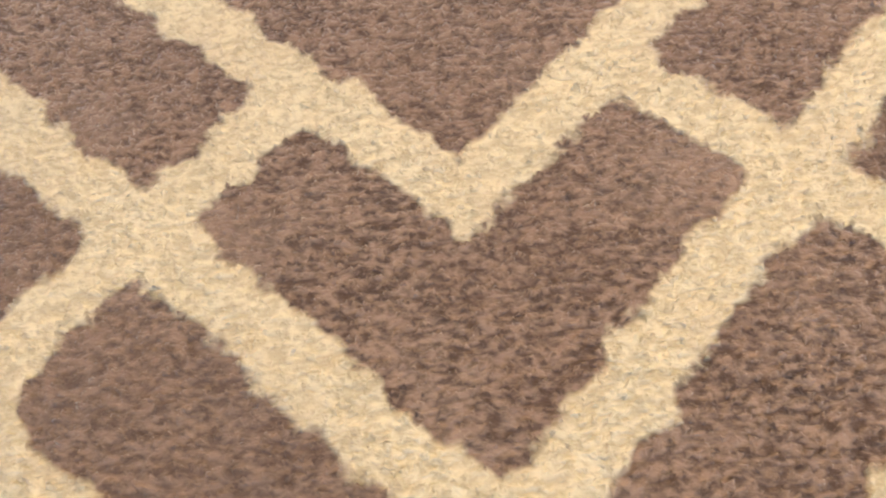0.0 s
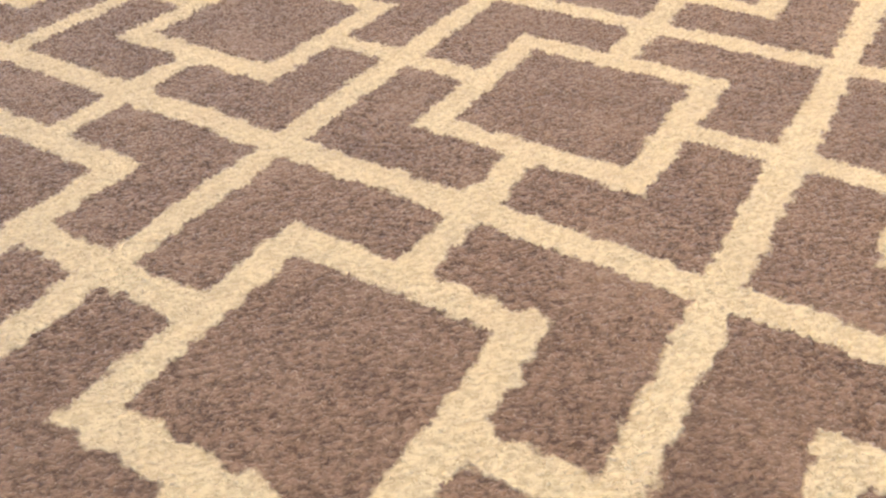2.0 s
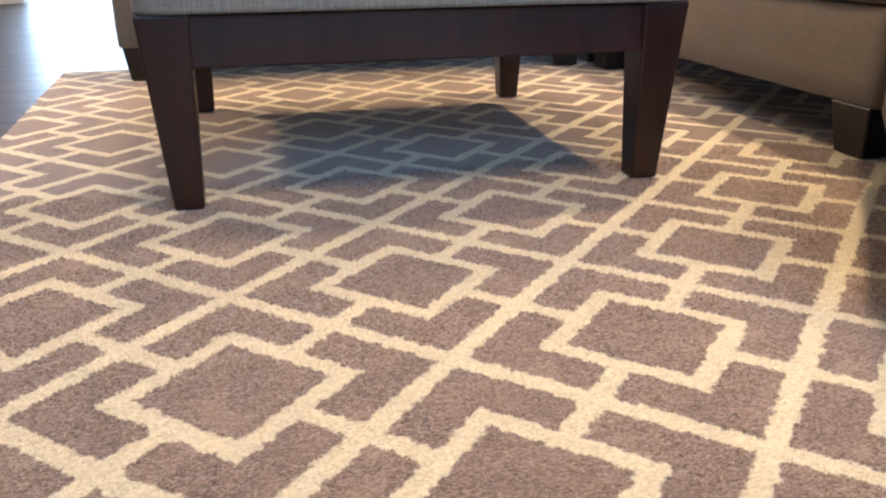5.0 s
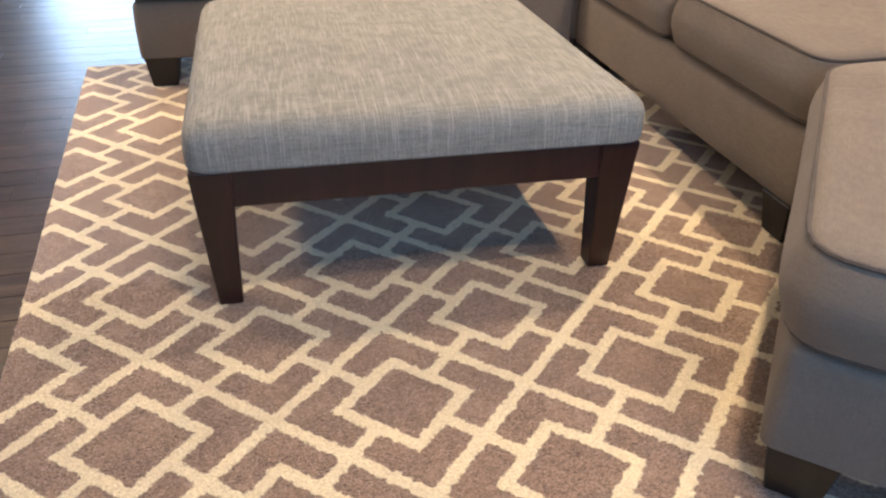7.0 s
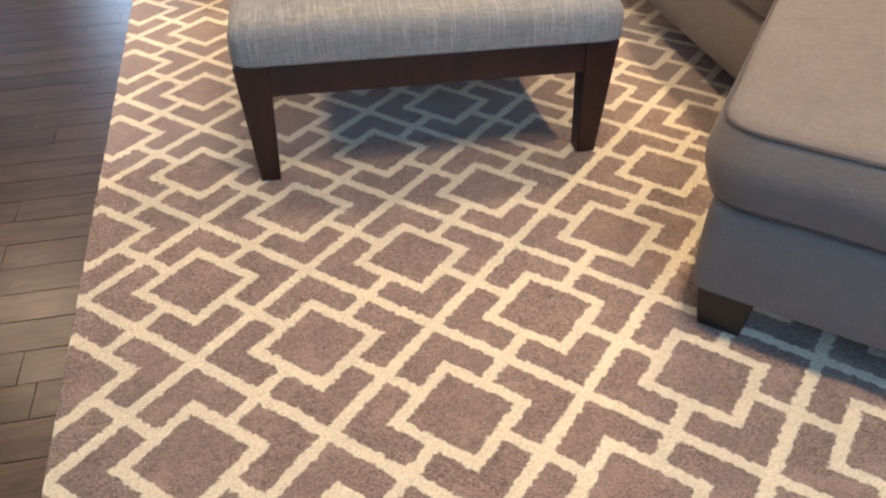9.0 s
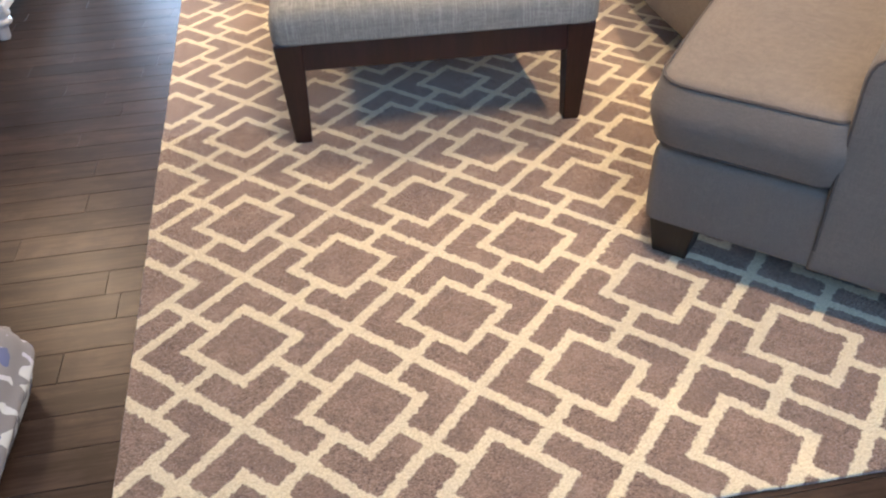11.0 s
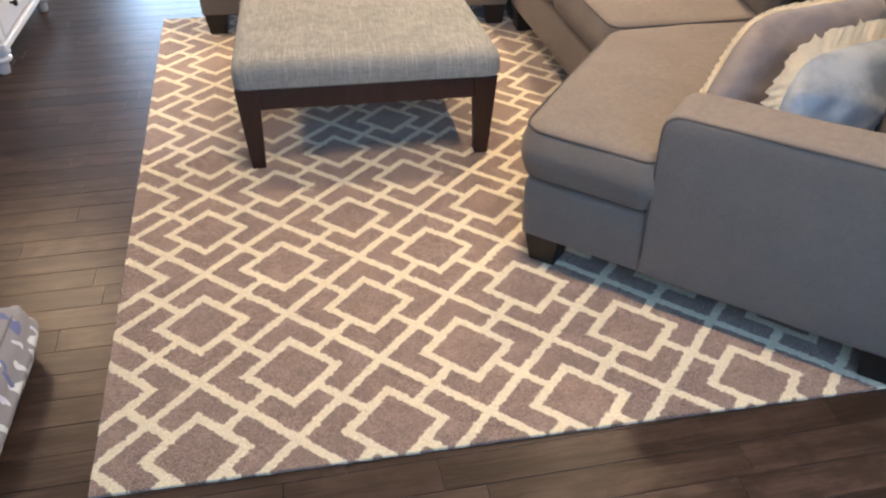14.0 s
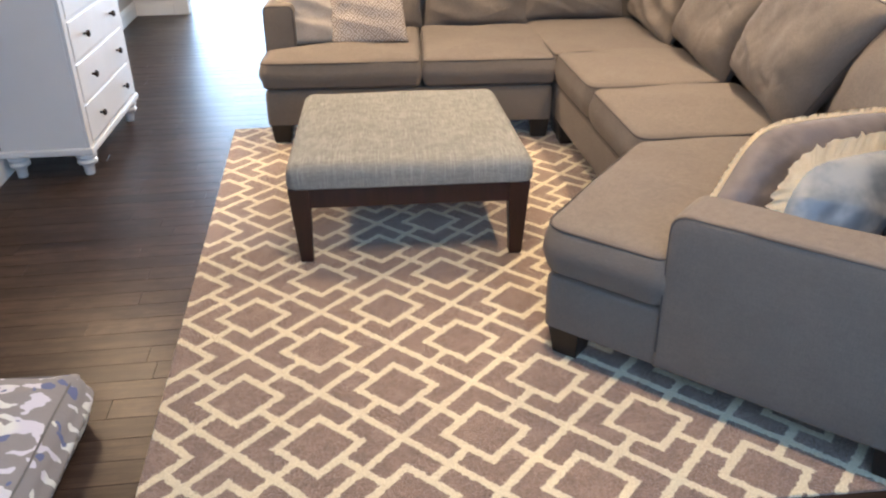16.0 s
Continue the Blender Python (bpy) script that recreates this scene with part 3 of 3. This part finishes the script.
def area_rug():
    root = thing("area_rug", Matrix.Identity(4), "taupe and cream tufted wool rug with an interlocking square lattice", "rug")
    part("rug_body", slab(Outline([tuple(p) for p in RUG], 0.012, 0.03), FLOOR, RUG_TOP, r=0.004, r0=0.002, jitter=0.0012), M_RUG, root)
    # standing pile in the open part of the rug, finest at its front
    g = np.random.default_rng(5)
    V, F = [], []
    base = 0
    for x0, x1, y0, y1, step, height in ((-0.50, 0.95, -0.11, 0.72, 0.0034, 0.0024), (-0.55, 1.30, 0.72, 1.45, 0.0050, 0.0036), (0.95, 1.5, -0.12, 0.72, 0.0056, 0.0036)):
        nx, ny = int((x1 - x0) / step), int((y1 - y0) / step)
        gx, gy = np.meshgrid(x0 + np.arange(nx) * step, y0 + np.arange(ny) * step)
        c = np.stack([gx.ravel(), gy.ravel()], 1) + g.uniform(-0.5, 0.5, (nx * ny, 2)) * step
        left = -0.465 - (c[:, 1] + 0.080) * 0.0164
        low = -0.080 - (c[:, 0] + 0.465) * 0.0230
        c = c[(c[:, 0] > left + 0.002) & (c[:, 1] > low + 0.002)]
        n = len(c)
        a = g.uniform(0, 2 * np.pi, n)
        r = step * g.uniform(0.75, 1.1, n)
        lean = g.normal(0, 0.35, (n, 2)) * height
        hgt = height * g.uniform(0.6, 1.25, n)
        v = np.zeros((n, 4, 3))
        for k in range(3):
            v[:, k, 0] = c[:, 0] + r * np.cos(a + k * 2.0944)
            v[:, k, 1] = c[:, 1] + r * np.sin(a + k * 2.0944)
            v[:, k, 2] = RUG_TOP - 0.001
        v[:, 3, :2] = c + lean
        v[:, 3, 2] = RUG_TOP + hgt
        idx = base + 4 * np.arange(n)[:, None]
        f = np.concatenate([idx + np.array([[0, 1, 3]]), idx + np.array([[1, 2, 3]]), idx + np.array([[2, 0, 3]])])
        V.append(v.reshape(-1, 3))
        F.append(f)
        base += 4 * n
    V, F = np.concatenate(V), np.concatenate(F)
    me = bpy.data.meshes.new("rug_nap")
    me.vertices.add(len(V))
    me.vertices.foreach_set("co", V.ravel())
    me.loops.add(F.size)
    me.loops.foreach_set("vertex_index", F.ravel().astype(np.int32))
    me.polygons.add(len(F))
    me.polygons.foreach_set("loop_start", np.arange(0, F.size, 3, dtype=np.int32))
    me.update(calc_edges=True)
    me.materials.append(M_RUG)
    pile = new("rug_nap", me)
    pile.parent = root
    tagged(pile, "short standing wool pile", "", "", "stuff")


area_rug()
SUP = 0.0  # height on which furniture feet stand


# ---------------------------------------------------------------- ottoman
def ottoman():
    turn = -2.8
    root = thing("ottoman", pose(-0.107, 1.288, SUP, 0, 0, turn), "square ottoman with a slubby grey-blue linen top on dark tapered legs", "ottoman")
    W, D, LH = 0.918, 0.920, 0.321
    o = Outline([(-0.006, -0.012), (W + 0.014, -0.012), (W - 0.002, D + 0.006), (0.022, D + 0.006)], 0.06)
    def settle(bm):
        """The frame has racked a little: its rear sits towards one side."""
        for v in bm.verts:
            v.co.x -= 0.028 * v.co.y
        return bm
    part("pad", settle(slab(o, LH, LH + 0.097, r=0.05, puff=0.016, r0=0.008, lumps=0.004, ring_seg=6)), M_OTTO, root, "grey-blue slub linen pad", smooth=True)
    a = 0.012
    for x0, x1, y0, y1 in ((0.07, W - 0.07, a, a + 0.025), (0.07, W - 0.07, D - a - 0.025, D - a), (a, a + 0.025, 0.07, D - 0.07), (W - a - 0.025, W - a, 0.07, D - 0.07)):
        part("apron", settle(bbox(x0, x1, y0, y1, LH - 0.085, LH - 0.001, bevel=0.003, seg=1)), M_DARKWOOD, root)
    for cx, sx in ((0.0, 1), (W, -1)):
        for cy, sy in ((0.0, 1), (D, -1)):
            x0, x1 = sorted((cx, cx + sx * 0.082))
            y0, y1 = sorted((cy, cy + sy * 0.082))
            bm = bmesh.new()
            box(bm, x0, x1, y0, y1, 0, LH - 0.0005)
            # the leg keeps full width at the rail and narrows to its foot, splaying slightly outwards
            for v in bm.verts:
                if v.co.z < 0.01:
                    mx, my = cx + sx * 0.041, cy + sy * 0.041
                    v.co.x = mx + (v.co.x - mx) * 0.60 + sx * 0.006
                    v.co.y = my + (v.co.y - my) * 0.60 + sy * 0.006
            bmesh.ops.bevel(bm, geom=list(bm.edges), offset=0.004, segments=2, affect="EDGES", profile=0.5)
            part("leg", settle(bm), M_DARKWOOD, root)


ottoman()


# ---------------------------------------------------------------- sectional sofa
FOOT = 0.104
BASE_TOP = 0.294
SEAT_TOP = 0.470


def sofa_foot(parent, x, y, s=0.112):
    bm = bmesh.new()
    box(bm, x - s / 2, x + s / 2, y - s / 2, y + s / 2, 0, FOOT + 0.002)
    for v in bm.verts:
        if v.co.z < 0.01:
            v.co.x = x + (v.co.x - x) * 0.74
            v.co.y = y + (v.co.y - y) * 0.74
    bmesh.ops.bevel(bm, geom=list(bm.edges), offset=0.003, segments=1, affect="EDGES")
    part("foot", bm, M_FOOT, parent, "black-brown tapered wooden foot")


def seat_cushion(parent, outline, radii, seed, top=SEAT_TOP, puff=0.019):
    o = Outline(outline, radii, 0.05)
    c = part("seat_cushion", slab(o, BASE_TOP + 0.004, top, r=0.034, puff=puff, bulge=0.013, r0=0.032, lumps=0.011, seed=seed), M_CUSHION, parent, "", True)
    z = top - 0.013
    part("piping", tube([Vector((p.x, p.y, z)) for p in o.at(0.006)], 0.0042, True), M_PIPING, c)
    part("piping", tube([Vector((p.x, p.y, BASE_TOP + 0.016)) for p in o.at(0.010)], 0.0045, True), M_PIPING, c)
    return c


def base_block(parent, outline, radii=0.02):
    o = Outline(outline, radii, 0.08)
    return part("base", slab(o, FOOT, BASE_TOP, r=0.022, r0=0.006, bulge=0.002), M_SOFA, parent, "", True)


def arm_block(parent, x0, x1, y0, y1, top, round_top=0.05):
    """A track arm: a front panel with rounded upper corners, drawn back along y, with a welt round the panel's edge."""
    o = Outline([(x0, FOOT - 0.004), (x1, FOOT - 0.004), (x1, top), (x0, top)], [0.008, 0.008, round_top, round_top], 0.05)
    bm = slab(o, 0.0, y1 - y0, r=0.016, puff=0.004, r0=0.016, lumps=0.0)
    for v in bm.verts:
        v.co = Vector((v.co.x, y1 - v.co.z, v.co.y))
        sag = noise.noise(Vector((v.co.x * 5, v.co.y * 5, v.co.z * 3)))
        v.co.z += 0.004 * sag if v.co.z > top - 0.1 else 0
        v.co.y += 0.003 * sag
    arm = part("arm", bm, M_SOFA, parent, "", True)
    welt = [Vector((p.x, y0 + 0.004, p.y)) for p in o.at(0.008) if p.y > FOOT + 0.012]
    k = max(range(len(welt)), key=lambda i: (welt[i] - welt[i - 1]).length)
    part("piping", tube(welt[k:] + welt[:k], 0.0042), M_PIPING, arm)
    return arm


def back_cushion(parent, m, w, h, t, seed, crease=0.026, slump=0.0):
    """A loose back cushion; slump pushes its top sideways."""
    bm = pillow(w, h, t, n=44, power=4.0, crease=crease, seed=seed)
    for v in bm.verts:
        v.co.x += slump * v.co.y
    c = part("back_cushion", bm, M_CUSHION, parent, "plump wrinkled taupe back cushion", True)
    c.matrix_local = m
    part("piping", tube([p + Vector((slump * p.y, 0, 0)) for p in pillow_edge(w, h, 28)], 0.0035, True), M_PIPING, c)
    return c


def lean(x, y, z, face, tilt=14):
    """The pose of an upright cushion: its face looks towards the angle face (degrees), leaning back by tilt."""
    return pose(x, y, z, 0, 0, face + 90) @ pose(0, 0, 0, 90 - tilt, 0, 0)


def sofa_far():
    root = thing("sofa_section", pose(-0.295, 2.672, SUP, 0, 0, -4.7), "taupe sofa section with one arm, two seat cushions and dark feet", "sofa", "pieces of the sectional sofa")
    base_block(root, [(0, 0), (1.51, 0), (1.51, 1.10), (0, 1.10)])
    seat_cushion(root, [(-0.015, -0.015), (0.818, -0.015), (0.818, 0.78), (0.185, 0.78), (0.185, 0.268), (-0.015, 0.268)], [0.05, 0.03, 0.03, 0.02, 0.01, 0.03], 1.0, 0.448)
    seat_cushion(root, [(0.828, -0.015), (1.520, -0.015), (1.520, 0.78), (0.828, 0.78)], 0.03, 2.0, 0.448)
    arm_block(root, -0.020, 0.150, 0.275, 1.10, 0.676, 0.04)
    part("back", slab(Outline([(0.18, 0.93), (1.51, 0.93), (1.51, 1.10), (0.18, 1.10)], 0.03, 0.08), BASE_TOP - 0.01, 0.80, r=0.05, r0=0.005), M_SOFA, root, "", True)
    for x, s in ((0.51, 3.0), (1.18, 4.0)):
        back_cushion(root, lean(x, 0.845, 0.665, -90, 10), 0.67, 0.50, 0.20, s)
    for x in (0.065, 1.45):
        for y in (0.065, 1.03):
            sofa_foot(root, x, y)
    return root


def sofa_corner():
    root = thing("corner_section", Matrix.Translation((1.232, 2.555, SUP)), "taupe corner seat joining both runs of the sectional", "sofa", "pieces of the sectional sofa")
    base_block(root, [(0, 0.03), (0.95, 0.03), (0.95, 1.10), (0, 1.10)])
    seat_cushion(root, [(-0.012, 0.012), (0.66, 0.012), (0.66, 0.84), (-0.012, 0.84)], 0.05, 5.0, 0.455)
    part("back", slab(Outline([(0.0, 0.93), (0.78, 0.93), (0.78, 0.03), (0.95, 0.03), (0.95, 1.10), (0.0, 1.10)], 0.02, 0.08), BASE_TOP - 0.01, 0.80, r=0.03, r0=0.005), M_SOFA, root, "", True)
    back_cushion(root, lean(0.27, 0.83, 0.695, -92, 10), 0.66, 0.50, 0.20, 6.0)
    back_cushion(root, lean(0.70, 0.37, 0.690, 183, 16) @ pose(0, 0, 0, 0, 0, -6), 0.66, 0.50, 0.20, 7.0, 0.045, 0.22)
    for x in (0.06, 0.88):
        for y in (0.09, 0.92):
            sofa_foot(root, x, y)


def sofa_right():
    root = thing("sofa_section", Matrix.Translation((1.232, 1.24, SUP)), "armless taupe sofa section with two seat cushions", "sofa", "pieces of the sectional sofa")
    base_block(root, [(0, 0), (0.95, 0), (0.95, 1.325), (0, 1.325)])
    seat_cushion(root, [(-0.015, 0.005), (0.68, 0.005), (0.68, 0.672), (-0.015, 0.672)], 0.075, 8.0)
    seat_cushion(root, [(-0.015, 0.680), (0.68, 0.680), (0.68, 1.325), (-0.015, 1.325)], 0.075, 9.0)
    part("back", slab(Outline([(0.74, 0), (0.95, 0), (0.95, 1.325), (0.74, 1.325)], 0.03, 0.08), BASE_TOP - 0.01, 0.80, r=0.05, r0=0.005), M_SOFA, root, "", True)
    back_cushion(root, lean(0.69, 0.93, 0.705, 180, 16) @ pose(0, 0, 0, 0, 0, -6), 0.70, 0.50, 0.22, 10.0, 0.020, 0.30)
    back_cushion(root, lean(0.68, 0.21, 0.745, 176, 18) @ pose(0, 0, 0, 0, 0, -7), 0.72, 0.58, 0.24, 11.0, 0.024, 0.34)
    for x in (0.050, 0.88):
        for y in (0.062, 1.25):
            sofa_foot(root, x, y)


TURN = math.degrees(math.atan2(-0.69, 0.724))


def sofa_end():
    """The angled end piece: local x runs along its arm, local y along its front."""
    m = pose(0.715, 0.590, SUP, 0, 0, TURN)
    root = thing("cuddler_section", m, "angled taupe end piece of the sectional with one long arm", "sofa", "pieces of the sectional sofa")
    back = m.inverted()

    def loc(x, y):
        v = back @ Vector((x, y, 0))
        return (v.x, v.y)
    f, k1, k2 = loc(1.225, 1.215), loc(2.12, 1.215), loc(2.12, 0.85)
    base_block(root, [(0, 0), (1.12, 0), (1.12, 0.5), k2, k1, f], 0.03)
    s1, s2 = loc(1.86, 1.225), loc(1.80, 0.72)
    seat_cushion(root, [(-0.018, -0.016), (0.358, -0.016), (0.60, 0.185), (0.80, 0.205), s2, s1, loc(1.205, 1.228)], [0.095, 0.045, 0.03, 0.03, 0.05, 0.03, 0.10], 12.0)
    arm_block(root, 0.372, 1.10, -0.010, 0.165, 0.608, 0.06)
    a, b, c, d = loc(2.12, 1.215), loc(1.92, 1.215), (0.88, 0.2), (1.10, 0.2)
    part("back", slab(Outline([c, d, loc(2.12, 0.85), a, b, loc(1.92, 0.85)], 0.02, 0.08), BASE_TOP - 0.01, 0.80, r=0.03, r0=0.005), M_SOFA, root, "", True)
    bc = back @ (lean(1.92, 0.80, 0.69, 168, 18))
    bc.translation.z = 0.73
    back_cushion(root, bc, 0.66, 0.52, 0.22, 13.0, 0.022, 0.15)
    for x, y in ((0.068, 0.066), (0.065, 0.70), (1.03, 0.066), (0.95, 0.55)):
        sofa_foot(root, x, y)


sofa_far()
sofa_corner()
sofa_right()
sofa_end()


# ---------------------------------------------------------------- throw pillows
def throw_pillow(m, w, h, t, material, label, seed, trim=None, slump=0.0, soft=True):
    body = pillow(w, h, t, n=40, power=2.4, crease=0.03, seed=seed, soft=soft)
    for v in body.verts:
        v.co.x += slump * v.co.y
    root = part("throw_pillow", body, material, None, "", True)
    root.matrix_world = m
    tagged(root, label, "pillow", "throw pillows on the sofa")
    if trim:
        edge = pillow_edge(w, h, 96, True)
        bm = bmesh.new()
        rings = []
        depth, wave, rate = trim
        n = len(edge)
        for k, s in enumerate((-0.12, 0.2, 0.6, 1.0)):
            ring = []
            for i, p in enumerate(edge):
                out = Vector((p.x / (w / 2), p.y / (h / 2), 0))
                out = Vector((abs(out.x) ** 5 * math.copysign(1, out.x), abs(out.y) ** 5 * math.copysign(1, out.y), 0)).normalized()
                z = math.sin(i * rate + seed + 4.0 * noise.noise(Vector((i * 0.15, seed, 0)))) * wave * max(0, s) + noise.noise(Vector((i * 0.7, seed, s))) * wave * 0.6
                if s < 0:
                    z = 0.012
                ring.append(bm.verts.new(p + out * depth * s * (1 + 0.35 * noise.noise(Vector((i * 0.22, seed, 7.0)))) + Vector((0, 0, z))))
            rings.append(ring)
        for A, B in zip(rings, rings[1:]):
            for i in range(n):
                bm.faces.new((A[i], A[(i + 1) % n], B[(i + 1) % n], B[i]))
        for v in bm.verts:
            v.co.x += slump * v.co.y
        bmesh.ops.solidify(bm, geom=list(bm.faces), thickness=0.003)
        part("ruffle", bm, M_LACE, root, "gathered cream lace ruffle", True)
    return root


# ---------------------------------------------------------------- dresser
def dresser():
    W, D, HGT = 0.92, 0.42, 1.19   # along y, along x, height
    root = thing("dresser", pose(-1.126, 2.368, FLOOR, 0, 0, -1.2), "tall white painted chest of drawers on turned feet with dark knobs", "dresser")
    F = 0.118
    part("body", bbox(-D, -0.018, 0, W, F + 0.035, HGT - 0.03, bevel=0.003, seg=1), M_WHITE, root)
    part("plinth", bbox(-D - 0.012, 0.012, -0.012, W + 0.012, F, F + 0.036, bevel=0.008), M_WHITE, root)
    part("top", bbox(-D - 0.02, 0.025, -0.025, W + 0.025, HGT - 0.03, HGT, bevel=0.008), M_WHITE, root)
    for a, b in ((0, 0.045), (W - 0.045, W)):
        part("stile", bbox(-0.0175, 0.0, a, b, F + 0.037, HGT - 0.03, bevel=0.002, seg=1), M_WHITE, root)
    n = 5
    z0, z1 = F + 0.040, HGT - 0.042
    h = (z1 - z0) / n
    for i in range(n):
        zb, zt = z0 + i * h + 0.007, z0 + (i + 1) * h - 0.007
        dr = part("drawer", bbox(-0.0175, 0.004, 0.052, W - 0.052, zb, zt, bevel=0.006), M_WHITE, root)
        part("rail", bbox(-0.0175, -0.002, 0.046, W - 0.046, zt + 0.001, zt + 0.013), M_WHITE, root)
        for y in (0.238, W - 0.215):
            bm = lathe([(0.006, 0.0), (0.006, 0.014), (0.015, 0.019), (0.0175, 0.026), (0.013, 0.032), (0.004, 0.034)], 14)
            bmesh.ops.rotate(bm, verts=bm.verts, cent=(0, 0, 0), matrix=Matrix.Rotation(radians(90), 3, "Y"))
            bmesh.ops.translate(bm, verts=bm.verts, vec=(0.003, y, (zb + zt) / 2))
            part("knob", bm, M_KNOB, dr, "dark bronze round knob", True)
    prof = [(0.020, 0.0), (0.024, 0.006), (0.027, 0.045), (0.033, 0.056), (0.046, 0.062), (0.050, 0.072), (0.046, 0.082), (0.036, 0.085), (0.036, 0.088), (0.048, 0.093), (0.052, 0.102), (0.048, 0.111), (0.040, 0.116), (0.040, F + 0.001)]
    for x in (-D + 0.05, -0.045):
        for y in (0.05, W - 0.05):
            part("foot", lathe(prof, 20, (x, y)), M_WHITE, root, "turned white bun foot", True)


dresser()


def table_lamp():
    root = thing("table_lamp", Matrix.Translation((BULB[0], BULB[1], FLOOR + 1.19)), "lit table lamp with a cream drum shade on the dresser", "lamp")
    part("base", lathe([(0.075, 0.0), (0.075, 0.015), (0.03, 0.03), (0.055, 0.12), (0.075, 0.22), (0.05, 0.34), (0.016, 0.40), (0.012, 0.52)], 24), M_WHITE, root, "white ceramic base", True)
    shade = lathe([(0.20, 0.555), (0.17, 0.80)], 32)
    for f in [f for f in shade.faces if len(f.verts) > 4]:
        shade.faces.remove(f)
    bmesh.ops.solidify(shade, geom=list(shade.faces), thickness=0.003)
    part("shade", shade, M_BEIGE, root, "cream fabric drum shade", True)


table_lamp()


# ---------------------------------------------------------------- pet bed
def pet_bed():
    root = thing("pet_bed", pose(-0.66, 0.48, FLOOR, 0, 0, -1.5), "plump grey cushion bed printed with white and navy shapes", "pet bed")
    sides = [(-0.88, -0.80), (0.008, -0.80), (0.008, 0.0), (-0.88, 0.0)]
    o = Outline(sides, 0.065, 0.03)
    bm = slab(o, 0.002, 0.165, r=0.062, puff=0.040, bulge=0.015, r0=0.055, lumps=0.020, seed=3.0, ring_seg=6)
    for v in bm.verts:
        # the four top corners are pulled up into points
        for cx, cy in sides:
            k = max(0.0, 1 - math.hypot(v.co.x - cx, v.co.y - cy) / 0.13)
            if v.co.z > 0.06:
                v.co += Vector(((cx - v.co.x) * 0.16, (cy - v.co.y) * 0.16, 0.008)) * k
        if 0.02 < v.co.z:
            v.co.z += 0.006 * noise.noise(Vector((v.co.x * 11, v.co.y * 11, 2.0)))
    part("cover", bm, M_BED, root, "", True)
    seam = [Vector((p.x, p.y, 0.158 + 0.004 * noise.noise(Vector((p.x * 9, p.y * 9, 0))))) for p in o.at(0.030)]
    part("seam", tube(seam, 0.0035, True), M_BEDPIPE, root)
    part("corner_tuft", slab(Outline([(-0.044, -0.042), (-0.016, -0.042), (-0.012, -0.010), (-0.040, -0.006)], 0.010), 0.115, 0.155, r=0.010, lumps=0.004, seed=8.0), M_BED, root, "", True)


pet_bed()
throw_pillow(lean(1.46, 0.55, 0.604, -80, 24) @ pose(0, 0, 0, 0, 0, 0), 0.56, 0.31, 0.17, M_LILAC, "mauve-grey satin throw pillow with a cream lace edge", 1.0, (0.014, 0.003, 1.3), 0.9)
throw_pillow(lean(1.475, 0.36, 0.565, -82, 26) @ pose(0, 0, 0, 0, 0, 3), 0.42, 0.30, 0.17, M_BLUE, "grey-blue satin throw pillow with a gathered cream ruffle", 5.0, (0.050, 0.010, 0.26), 0.75)
throw_pillow(lean(-0.02, 3.07, 0.648, -86, 20), 0.42, 0.44, 0.15, M_BEIGE, "plain beige throw pillow leaning on the sofa arm", 2.0, None, 0.0, False)
throw_pillow(lean(0.265, 3.035, 0.646, -95, 20) @ pose(0, 0, 0, 0, 0, 4), 0.43, 0.44, 0.15, M_LATTICE, "taupe and white lattice-print throw pillow", 3.0, None, 0.0, False)
plank_floor()
